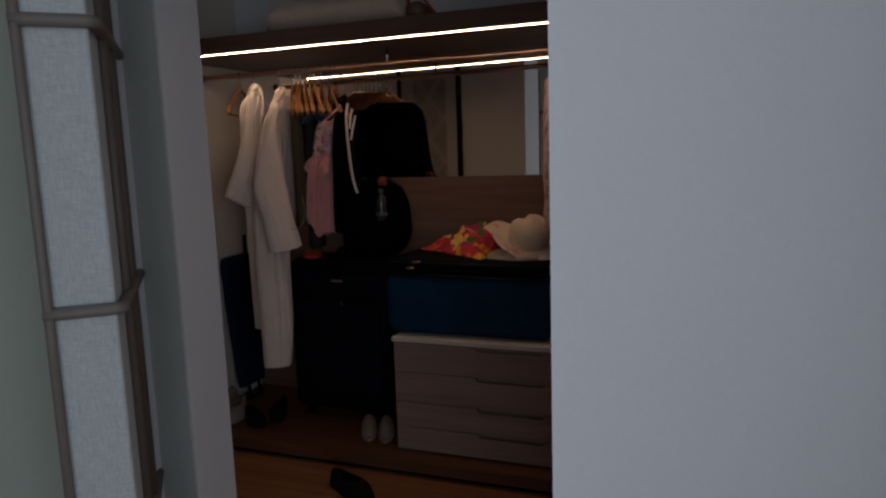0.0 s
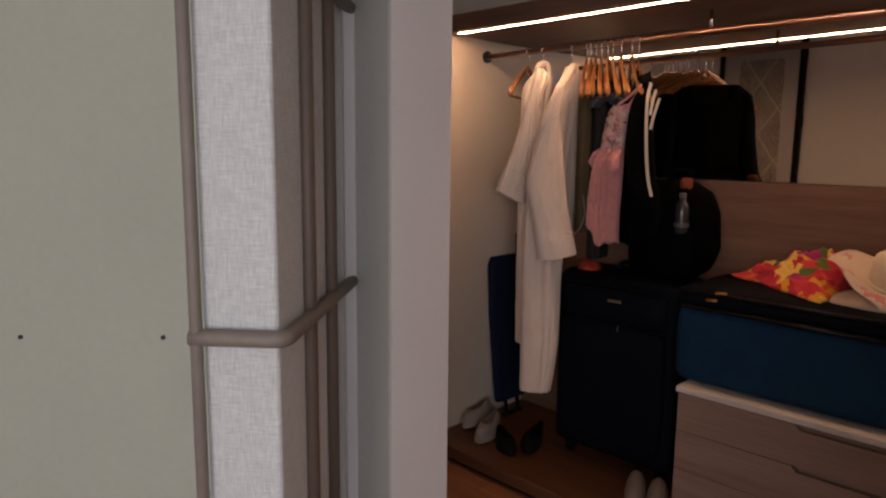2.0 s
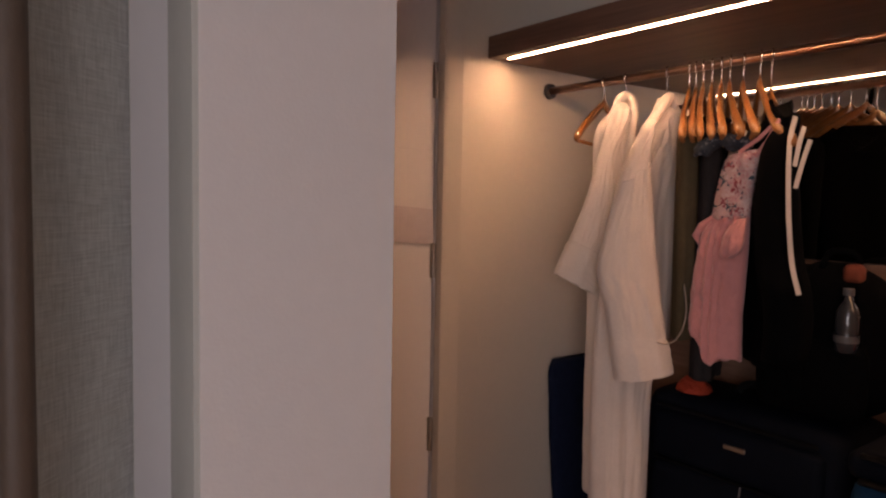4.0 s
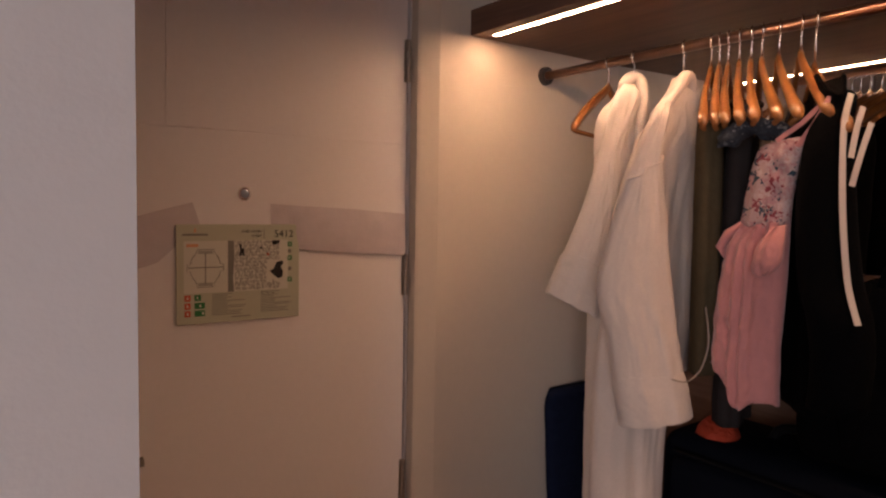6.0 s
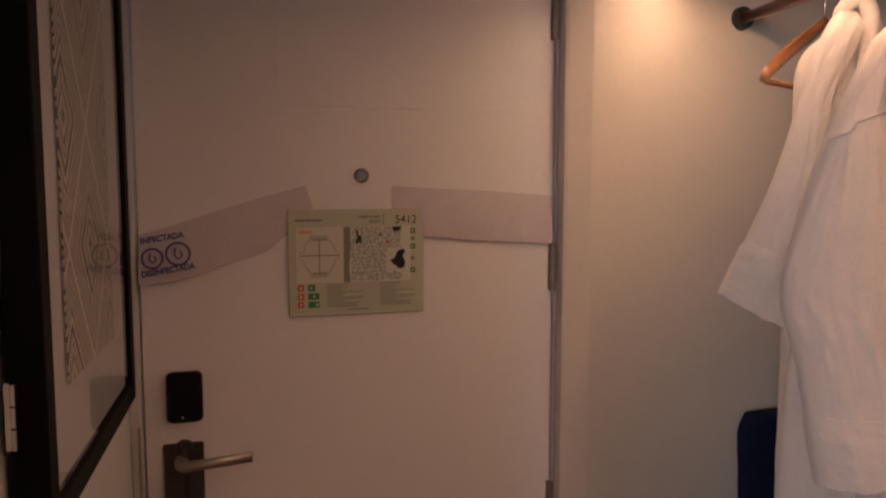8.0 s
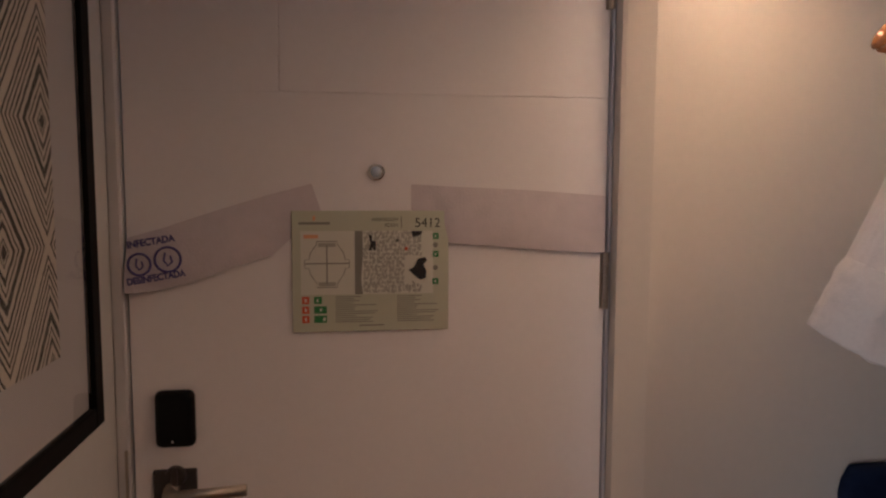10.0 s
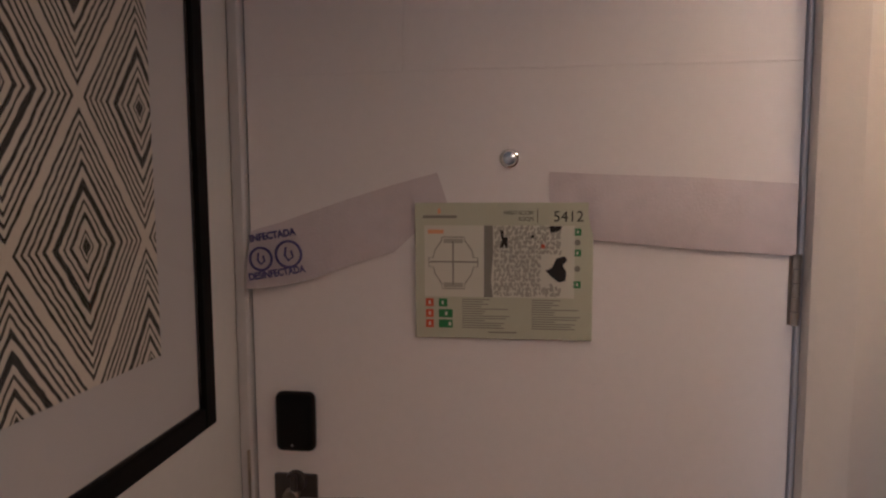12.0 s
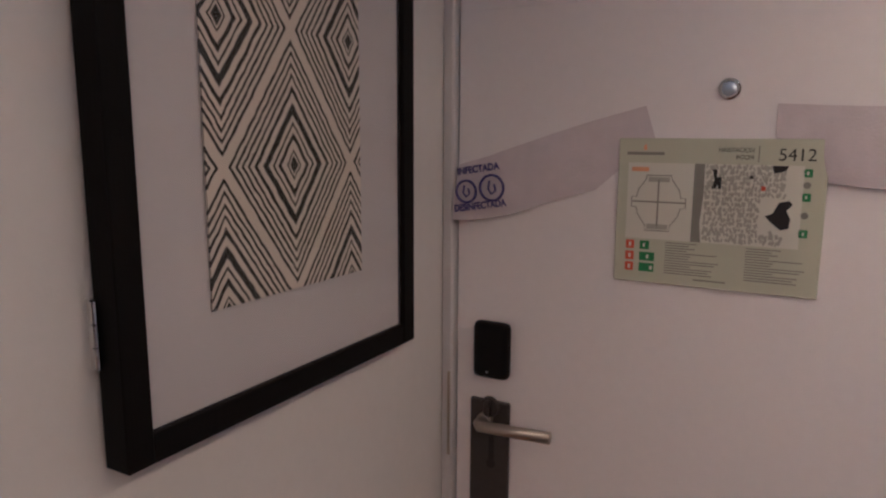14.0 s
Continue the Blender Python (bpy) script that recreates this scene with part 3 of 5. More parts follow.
def words(name, body, size, x, y, z, material, parent, tilt=0.0, width=None, label="", bold=0.0):
    cu = bpy.data.curves.new(name, "FONT")
    cu.body, cu.size, cu.extrude, cu.offset = body, size, 0.0002, bold
    tmp = bpy.data.objects.new(name, cu)
    scene.collection.objects.link(tmp)
    bpy.context.view_layer.update()
    me = bpy.data.meshes.new_from_object(tmp.evaluated_get(bpy.context.evaluated_depsgraph_get()))
    bpy.data.objects.remove(tmp)
    xs = [v.co.x for v in me.vertices]
    s = width / (max(xs) - min(xs)) if width else 1.0
    me.transform(Matrix.Translation((x, y, z)) @ Matrix.Rotation(tilt, 4, "Y") @ Matrix.Rotation(math.pi / 2, 4, "X") @ Matrix.Diagonal((s, 1, 1, 1)) @ Matrix.Translation((-min(xs), 0, 0)))
    me.materials.clear()
    me.materials.append(material)
    ob = new(name, me)
    ob.parent = parent
    if label:
        ob["label"] = label
    return ob


words("lettering", "INFECTADA", 0.0165, -0.874, -0.0165, 1.326, M_INK, band_l, radians(-9), 0.082, bold=0.0007)
words("lettering", "DESINFECTADA", 0.0165, -0.872, -0.0295, 1.262, M_INK, band_l, radians(-9), 0.100, bold=0.0007)
for cx, cz, r, y in ((-0.853, 1.298, 0.019, -0.0245), (-0.806, 1.306, 0.022, -0.0205)):
    bm = B()
    tube(bm, [(cx + r * math.cos(a), y, cz + r * math.sin(a)) for a in [2 * math.pi * k / 28 for k in range(29)]], 0.0023, 6)
    tube(bm, [(cx - r * 0.2, y, cz + r * 0.55), (cx - r * 0.3, y, cz - r * 0.1), (cx, y, cz - r * 0.5), (cx + r * 0.35, y, cz - r * 0.2), (cx + r * 0.2, y, cz + r * 0.3)], 0.0018, 6)
    part("stamp_ring", bm, M_INK, band_l)

# sign
sign = thing("evacuation_sign", "pale green room evacuation plan sign on the door", "sign")
SX0, SX1, SZ0, SZ1 = -0.592, -0.302, 1.166, 1.3915
bx("board", M_SIGN, sign, SX0, SX1, -0.0065, -0.0032, SZ0, SZ1, 0.001)


def SG(u, v):
    return SX0 + u * (SX1 - SX0), SZ1 - v * (SZ1 - SZ0)


def flat(name, material, u0, v0, u1, v1, y=-0.0068):
    x0, z1 = SG(u0, v0)
    x1, z0 = SG(u1, v1)
    return bx(name, material, sign, x0, x1, y - 0.0003, y, z0, z1)


def poly(name, material, pts, y=-0.0074):
    bm = B()
    vs = [bm.verts.new((SG(u, v)[0], y, SG(u, v)[1])) for u, v in pts]
    bm.faces.new(vs)
    return part(name, bm, material, sign)


flat("map_field", M_SIGNW, 0.055, 0.165, 0.37, 0.69)
flat("map_field", M_SIGNW, 0.37, 0.165, 0.90, 0.69)
words("room_number", "5412", 0.0245, *[SG(0.783, 0)[0], -0.0069, SG(0, 0.135)[1]], M_SIGNK, sign, 0, 0.047)
words("lettering", "HABITACIÓN", 0.0095, SG(0.508, 0)[0], -0.0069, SG(0, 0.086)[1], M_SIGNK, sign, 0, 0.047)
words("lettering", "ROOM", 0.0095, SG(0.59, 0)[0], -0.0069, SG(0, 0.132)[1], M_SIGNK, sign, 0, 0.023)
flat("rule", M_SIGNK, 0.692, 0.045, 0.695, 0.145)
flat("maker_mark", M_SIGNG, 0.045, 0.092, 0.24, 0.112)
poly("maker_mark", M_SIGNO, [(0.135, 0.085), (0.15, 0.075), (0.145, 0.035), (0.13, 0.055)])
flat("orange_caption", M_SIGNO, 0.075, 0.195, 0.165, 0.225, -0.0072)
# room plan outline
oct_pts = [(0.155, 0.25), (0.285, 0.25), (0.285, 0.275), (0.325, 0.345), (0.335, 0.40), (0.36, 0.40), (0.36, 0.47), (0.335, 0.47), (0.325, 0.52), (0.285, 0.595), (0.285, 0.63), (0.155, 0.63), (0.155, 0.595), (0.115, 0.52), (0.105, 0.47), (0.08, 0.47), (0.08, 0.40), (0.105, 0.40), (0.115, 0.345), (0.155, 0.275), (0.155, 0.25)]
part("room_plan", tube(B(), [(SG(u, v)[0], -0.0074, SG(u, v)[1]) for u, v in oct_pts], 0.0007, 4), M_SIGNG, sign)
flat("room_plan_wall", M_SIGNG, 0.085, 0.427, 0.36, 0.437, -0.0073)
flat("room_plan_wall", M_SIGNG, 0.215, 0.28, 0.223, 0.60, -0.0077)
flat("room_plan_wall", M_SIGNL, 0.165, 0.262, 0.275, 0.295, -0.0073)
flat("room_plan_wall", M_SIGNL, 0.165, 0.585, 0.275, 0.62, -0.0073)
# site map
poly("map_road", M_SIGNG, [(0.395, 0.165), (0.445, 0.165), (0.447, 0.36), (0.435, 0.56), (0.445, 0.69), (0.395, 0.69)])
rnd = random.Random(4)
bm = B()
for i in range(24):
    for j in range(15):
        u = 0.46 + i * 0.0155 + rnd.uniform(-0.006, 0.006)
        v = 0.185 + j * 0.034 + rnd.uniform(-0.008, 0.008)
        if (u > 0.71 and 0.37 < v < 0.60) or u > 0.83:
            continue
        x, z = SG(u, v)
        a = rnd.uniform(-0.5, 0.5)
        w_, h_ = rnd.uniform(0.0012, 0.0022), rnd.uniform(0.0024, 0.0042)
        c, s = math.cos(a), math.sin(a)
        bm.faces.new([bm.verts.new((x + p * w_ * c - q * h_ * s, -0.0076, z + p * w_ * s + q * h_ * c)) for p, q in ((-1, -1), (1, -1), (1, 1), (-1, 1))])
tagged(part("map_print", bm, M_SIGNL, sign), kind="stuff")
poly("map_pool", M_SIGNK, [(0.74, 0.49), (0.775, 0.47), (0.80, 0.40), (0.845, 0.385), (0.86, 0.41), (0.835, 0.45), (0.855, 0.50), (0.85, 0.56), (0.815, 0.575), (0.77, 0.53)], -0.0078)
poly("map_block", M_SIGNK, [(0.485, 0.20), (0.505, 0.20), (0.505, 0.25), (0.53, 0.25), (0.525, 0.28), (0.53, 0.325), (0.515, 0.325), (0.51, 0.30), (0.50, 0.325), (0.485, 0.325), (0.495, 0.27)], -0.0078)
poly("map_block", M_SIGNK, [(0.76, 0.168), (0.83, 0.168), (0.82, 0.195), (0.80, 0.21), (0.765, 0.215)], -0.0078)
flat("map_mark", M_SIGNR, 0.715, 0.30, 0.735, 0.328, -0.0079)
flat("map_mark", M_SIGNK, 0.66, 0.235, 0.675, 0.255, -0.0079)
for v0, v1 in ((0.185, 0.235), (0.335, 0.385), (0.565, 0.615)):
    flat("exit_symbol", M_SIGNGR, 0.895, v0, 0.935, v1)
    flat("exit_figure", M_SIGNW, 0.910, v0 + 0.014, 0.920, v1 - 0.014, -0.0072)
for v in (0.285, 0.475):
    x, z = SG(0.915, v)
    part("round_symbol", tube(B(), [(x, -0.0066, z), (x, -0.0072, z)], 0.0048, 14), M_SIGNG, sign)
for k, v in enumerate((0.705, 0.785, 0.862)):
    flat("fire_symbol", M_SIGNR, 0.06, v, 0.105, v + 0.06)
    flat("escape_symbol", M_SIGNGR, 0.135, v, 0.185 if k == 0 else 0.215, v + 0.06)
    flat("fire_figure", M_SIGNW, 0.076, v + 0.016, 0.089, v + 0.044, -0.0072)
    flat("escape_figure", M_SIGNW, 0.152 + 0.02 * k, v + 0.018, 0.163 + 0.022 * k, v + 0.044, -0.0072)
for u0, n_l in ((0.27, 13), (0.665, 13)):
    for i in range(n_l):
        v = 0.705 + i * 0.0175
        flat("text_line", M_SIGNG, u0, v, u0 + (0.16, 0.12, 0.15, 0.11, 0.26, 0.13, 0.12, 0.27, 0.25, 0.13, 0.24, 0.22, 0.24)[i], v + 0.007)
flat("text_line", M_SIGNG, 0.42, 0.945, 0.58, 0.955)

# ---------------------------------------------------------------- hinged picture
pic = thing("framed_picture", "black framed diamond pattern print hinged on the wall", "picture")
FY0, FY1, FZ0, FZ1, FXF = -0.700, -0.174, 1.067, 2.10, -0.868
FW = 0.031
for y0, y1, z0, z1 in ((FY0, FY0 + FW, FZ0, FZ1), (FY1 - FW, FY1, FZ0, FZ1), (FY0 + FW, FY1 - FW, FZ0, FZ0 + FW), (FY0 + FW, FY1 - FW, FZ1 - FW, FZ1)):
    bx("frame_bar", M_BLACKF, pic, WALL_X + 0.002, FXF, y0, y1, z0, z1, 0.0015)
bx("mount", M_MAT, pic, WALL_X + 0.008, -0.8795, FY0 + FW, FY1 - FW, FZ0 + FW, FZ1 - FW)
bm = B()
CZ = 1.357
box(bm, -0.0012, 0.0012, -0.137, 0.137, 1.203 - CZ, 1.97 - CZ)
art = part("print", bm, M_ART, pic, "black and cream nested diamond print")
art.location = (-0.8762, -0.444, CZ)
pg = part("glazing", sheet((-0.872, FY0 + FW, FZ0 + FW), (-0.872, FY1 - FW, FZ0 + FW), (-0.872, FY1 - FW, FZ1 - FW), (-0.872, FY0 + FW, FZ1 - FW)), M_GLASS, pic)
pg.visible_shadow = False
for zc in (1.205, 1.59, 1.975):
    hg = part("hinge", box(B(), WALL_X + 0.001, -0.899, FY0 - 0.006, FY0, zc - 0.034, zc + 0.034), M_CHROME, pic, "small chrome hinge")
    for k in range(3):
        part("knuckle", tube(B(), [(-0.896, FY0 - 0.0045, zc - 0.034 + k * 0.0227), (-0.896, FY0 - 0.0045, zc - 0.0128 + k * 0.0227)], 0.0034, 12), M_CHROME, hg)

# ---------------------------------------------------------------- wardrobe
YEND = -2.55
ward = thing("open_wardrobe", "open brown veneer wardrobe with a mirrored back", "wardrobe")
bx("shelf", M_WARD, ward, 0.178, 0.84, YEND, END_Y - 0.001, SHELF_Z, SHELF_Z + 0.07, 0.0015, "thick brown veneer shelf")
SK = math.tan(radians(2.1))


def skew(y, off=0.0):
    return BACK_X + off + SK * (y + 1.0)


def back_slab(o0, o1, y0, y1, z0, z1):
    return prism(B(), [(skew(y0, o0), y0), (skew(y0, o1), y0), (skew(y1, o1), y1), (skew(y1, o0), y1)], z0, z1)


part("back_panel", back_slab(0.004, 0.03, YEND, END_Y - 0.001, PLAT_Z, 1.296), M_WARDV, ward, "brown veneer back panel")
bx("upper_back", M_WHITE, ward, 0.80, 0.845, YEND, END_Y - 0.001, SHELF_Z + 0.07, H - 0.01, 0.0, "white wall above the shelf")
part("mirror", back_slab(0.0, 0.006, YEND, END_Y - 0.002, 1.298, SHELF_Z - 0.002), M_MIRROR, ward, "clear wide mirror")
bx("base_board", M_BASE, ward, 0.09, 0.84, YEND, END_Y - 0.001, 0.022, PLAT_Z, 0.003, "brown veneer base board")
# Near-black plinth: the shadow gap below the base board is in its colour.
bx("plinth", M_SOLE, ward, 0.11, 0.84, YEND, END_Y - 0.001, 0.0, 0.022, 0.0, "recessed plinth coloured dark for the shadow gap")
bx("side_panel", M_WARD, ward, 0.178, BACK_X + 0.004, YEND - 0.03, YEND, 0.0, H - 0.01)

strip = thing("led_strip", "glowing warm white light strip under the shelf edge", "light strip")
bx("diffuser", M_LED, strip, 0.214, 0.229, YEND + 0.03, -0.110, SHELF_Z - 0.0035, SHELF_Z - 0.0005, 0.0)
bx("channel", M_STEEL, strip, 0.2115, 0.2138, YEND + 0.03, -0.094, SHELF_Z - 0.003, SHELF_Z - 0.0003)
bx("channel", M_STEEL, strip, 0.2292, 0.2315, YEND + 0.03, -0.094, SHELF_Z - 0.003, SHELF_Z - 0.0003)

RX, RZ = 0.465, 1.838
rail = thing("clothes_rail", "rose metal clothes rail across the wardrobe", "clothes rail")
part("tube", tube(B(), [(RX, YEND, RZ), (RX, END_Y - 0.004, RZ)], 0.0125, 20), M_COPPER, rail, smooth=True)
part("flange", tube(B(), [(RX, END_Y - 0.0005, RZ), (RX, END_Y - 0.012, RZ)], [0.028, 0.026], 24), M_DARKM, rail, "dark end flange")
for y in (-1.13, -2.1):
    part("bracket", tube(B(), [(RX, y, RZ + 0.008), (RX, y, SHELF_Z - 0.0005)], 0.006, 12), M_CHROME, rail, smooth=True)

# drawers
DFX = 0.195
chest = thing("drawer_chest", "grey brown veneer drawer chest with a pale top", "drawers")
CY0, CY1 = -2.50, -1.225
bx("top", M_EDGE, chest, DFX - 0.008, BACK_X - 0.06, CY0, CY1 + 0.008, 0.585, 0.607, 0.003, "pale slab top")
bx("carcass", M_DRAWER, chest, DFX + 0.024, BACK_X - 0.06, CY0, CY1, PLAT_Z + 0.001, 0.5845)
edges = [0.583, 0.447, 0.307, 0.19, PLAT_Z + 0.004]
for zt, zb in zip(edges, edges[1:]):
    bm = B()
    ys = [CY1, -1.605, -1.62, -1.90, -1.915, CY0]
    zs = [zt - 0.002, zt - 0.002, zt - 0.020, zt - 0.020, zt - 0.002, zt - 0.002]
    outline = [(CY1, zb + 0.001)] + list(zip(ys, zs)) + [(CY0, zb + 0.001)]
    f0 = [bm.verts.new((DFX, y, z)) for y, z in outline]
    f1 = [bm.verts.new((DFX + 0.02, y, z)) for y, z in outline]
    bm.faces.new(f0), bm.faces.new(f1[::-1])
    for i in range(len(outline)):
        j = (i + 1) % len(outline)
        bm.faces.new((f0[i], f1[i], f1[j], f0[j]))
    part("drawer_front", bm, M_DRAWER, chest)

# ---------------------------------------------------------------- things in the wardrobe
def local(hy, phi, hx=None):
    """Frame of a hanging garment: s towards the corridor along the hanger, n to its face, z up."""
    hx = RX if hx is None else hx
    c, s_ = math.cos(phi), math.sin(phi)
    return lambda s, n, z: Vector((hx - s * c + n * s_, hy - s * s_ - n * c, z))


def hanger(hy, phi, top=1.772, label="glossy honey wood clothes hanger on the rail", half=0.215, drop=0.150, bar=True):
    """Shaped wooden hanger with a metal hook and a round bar."""
    L = local(hy, phi)
    ob = thing("clothes_hanger", label, "hanger", "hangers on the rail")
    for sgn in (1, -1):
        bm = B()
        rows = []
        n = 14
        for i in range(n + 1):
            u = i / n
            s = sgn * half * u
            zc = top - drop * (0.22 * u ** 0.5 + 0.78 * u ** 1.1) + 0.004 * math.sin(math.pi * u)
            nn = 0.020 * u * u
            hgt = 0.0135 + 0.003 * math.sin(math.pi * u) - (0.006 if i == n else 0)
            th = 0.0065 + 0.007 * u ** 2 - (0.007 if i == n else 0)
            rows.append([bm.verts.new(L(s, nn + th * math.cos(a), zc + hgt * math.sin(a))) for a in [2 * math.pi * k / 10 for k in range(10)]])
        for a, b in zip(rows, rows[1:]):
            for k in range(10):
                bm.faces.new((a[k], a[(k + 1) % 10], b[(k + 1) % 10], b[k]))
        bm.faces.new(rows[0][::-1]), bm.faces.new(rows[-1])
        part("arm", bm, M_HANGER, ob, smooth=True)
    if bar:
        part("bar", tube(B(), [L(half * 0.93, 0.016, top - drop - 0.004), L(0, 0.012, top - drop - 0.012), L(-half * 0.93, 0.016, top - drop - 0.004)], 0.0055, 10), M_HANGER, ob, smooth=True)
    pts = [L(0, 0, top + 0.01), L(0, 0, RZ - 0.03)]
    for k in range(0, 11):
        a = -math.pi * 0.5 + math.pi * 1.35 * k / 10
        pts.append(Vector((RX, hy, RZ)) + (L(1, 0, 0) - L(0, 0, 0)) * (0.0165 * math.cos(a) * (1 if k else 0)) + Vector((0, 0, 0.0165 * math.sin(a))))
    part("hook", tube(B(), pts, 0.0022, 8), M_CHROME, ob, smooth=True)
    return ob


def cloth(name, L, keys, material, parent, phi, rows=30, seg=64, folds=7, amp=0.06, phase=0.0, wob=0.012, label="", seed=0.0, grow=True):
    """Garment piece through key rings (s, n, z, half width, half depth)."""
    rings = []
    for s, n, z, rs, rn in smooth_rings(keys, rows):
        p = L(s, n, z)
        rings.append((p.x, p.y, z, max(rs, 0.004), max(rn, 0.004), phi))
    return part(name, loft(B(), rings, seg, folds, amp, phase, True, grow, wob, seed), material, parent, label, smooth=True)


def sleeve(name, pts, radii, material, parent, seg=44, folds=5, amp=0.06, phase=0.0, seed=0.0, wob=0.008, label="", turn=0.0, tilt=0.0):
    """Hanging sleeve through points with (across, deep) radii; tilt slants the hem along the wide side."""
    keys = [(p.x, p.y, p.z, a, b, turn) for p, (a, b) in zip(pts, radii)]
    bm = B()
    rings = smooth_rings(keys, 30)
    loft(bm, rings, seg, folds, amp, phase, True, True, wob, seed)
    if tilt:
        z0, z1 = pts[0].z, pts[-1].z
        ax = Vector((math.cos(turn), math.sin(turn), 0))
        for v in bm.verts:
            f = max(0.0, min(1.0, (z0 - v.co.z) / max(0.01, z0 - z1)))
            c = pts[0].lerp(pts[-1], f)
            v.co.z += tilt * f ** 3 * (v.co - c).dot(ax)
    return part(name, bm, material, parent, label, smooth=True)


def ribbon(pts, w, face, th=0.0012):
    """Flat tape of half width w along points, facing a direction."""
    bm = B()
    pts = [Vector(p) for p in pts]
    f = Vector(face).normalized()
    rows = []
    for i, p in enumerate(pts):
        d = (pts[min(i + 1, len(pts) - 1)] - pts[max(i - 1, 0)]).normalized()
        a = d.cross(f).normalized() * w
        rows.append([bm.verts.new(p + q) for q in (a, -a, -a - f * th, a - f * th)])
    for a, b in zip(rows, rows[1:]):
        for k in range(4):
            bm.faces.new((a[k], a[(k + 1) % 4], b[(k + 1) % 4], b[k]))
    bm.faces.new(rows[0][::-1]), bm.faces.new(rows[-1])
    return bm


def drape(keys, rows=70, seg=120, folds=(), crease=0.006, seed=0.0, hollow=True, gain=0.24, hem=0.008):
    """Flat hanging cloth between two edges: keys of (left xyz, right xyz, depth); sharp upright folds as (u, drift, height, width, start).
    Gives the mesh and a function for points on its front."""
    ks = smooth_rings([tuple(a) + tuple(b) + (d,) for a, b, d in keys], rows)

    def place(row, t, a, k=1.0):
        l, r, dep = Vector(row[:3]), Vector(row[3:6]), row[6]
        ax = (r - l) / 2
        nr = Vector((ax.y, -ax.x, 0)).normalized()
        if nr.dot(Vector((-0.6, -0.8, 0))) < 0:
            nr = -nr
        u, sd = math.cos(a), math.sin(a)
        off = dep * math.copysign(abs(sd) ** 0.75, sd)
        for u0, drift, hgt, wid, start in folds:
            e = min(1.0, max(0.0, (t - start) / 0.18)) if start > 0 else 1.0
            q = abs(u - u0 - drift * t + 0.05 * noise.noise(Vector((t * 5, u0 * 9, seed)))) / (wid * 1.4)
            off += gain * hgt * e * max(0.0, 1 - q * q) ** 2 * abs(sd) ** 0.5 * (1 if sd > 0 else -0.6)
        n1 = noise.noise(Vector((u * 1.3 + t * 2.5 + seed, t * 6 - u * 1.5, seed)))
        n2 = noise.noise(Vector((u * 3.2 - t * 9, t * 12 + u * 4, seed + 7)))
        off += 0.45 * crease * abs(sd) ** 0.5 * (1 - 3 * abs(n1)) + crease * 0.22 * abs(sd) ** 0.5 * (1 - 4 * abs(n2))
        w = 1 + 0.025 * noise.noise(Vector((t * 8, seed, u)))
        drop = hem * max(0.0, (t - 0.8) / 0.2) * noise.noise(Vector((u * 3.1, sd, seed + 3)))
        return (l + r) / 2 + ax * u * w * k + nr * off * k + Vector((0, 0, drop))

    bm = B()
    rings = [[bm.verts.new(place(row, i / (len(ks) - 1), 2 * math.pi * k / seg)) for k in range(seg)] for i, row in enumerate(ks)]
    if hollow:
        rings.append([bm.verts.new(place(ks[-1], 1.0, 2 * math.pi * k / seg, 0.90)) for k in range(seg)])
        rings.append([bm.verts.new(place(ks[-3], 1.0, 2 * math.pi * k / seg, 0.80)) for k in range(seg)])
    for a, b in zip(rings, rings[1:]):
        for k in range(seg):
            bm.faces.new((a[k], a[(k + 1) % seg], b[(k + 1) % seg], b[k]))
    bm.faces.new(rings[0][::-1]), bm.faces.new(rings[-1])

    def front(t, u):
        row = ks[min(len(ks) - 1, max(0, int(t * (len(ks) - 1) + 0.5)))]
        return place(row, t, math.acos(max(-1, min(1, u))))

    return bm, front


def cuffed(name, keys, material, parent, folds, seed, at, seam=None):
    """Sleeve with a turned back cuff from fraction at to the hem, and a seam."""
    bm, fr = drape(keys, 70, 120, folds, 0.006, seed)
    sl = part(name, bm, material, parent, smooth=True)
    ks = smooth_rings([tuple(a) + tuple(b) + (d,) for a, b, d in keys], 40)
    lo = [k for i, k in enumerate(ks) if i / (len(ks) - 1) >= at]
    out = []
    for n, k in enumerate(lo):
        l, r = Vector(k[:3]), Vector(k[3:6])
        g = (r - l).normalized() * (0.004 if 0 < n else 0.0)
        dz = Vector((0, 0, -0.004 if n == len(lo) - 1 else 0))
        out.append((l - g + dz, r + g + dz, k[6] + (0.006 if n else 0.002)))
    bm, _ = drape(out, 24, 120, [(u + d * at, d * (1 - at), h_, w, 0) for u, d, h_, w, s_ in folds], 0.0025, seed + 2, hem=0.004)
    part("cuff", bm, material, sl, "wide turned back cuff", smooth=True)
    if seam:
        t0, t1 = seam
        part("seam", tube(B(), [fr(t0 + (t1 - t0) * (k / 20), -0.94 + 1.88 * k / 20) for k in range(21)], 0.0035, 8), material, sl, "raised armhole seam", smooth=True)
    return sl


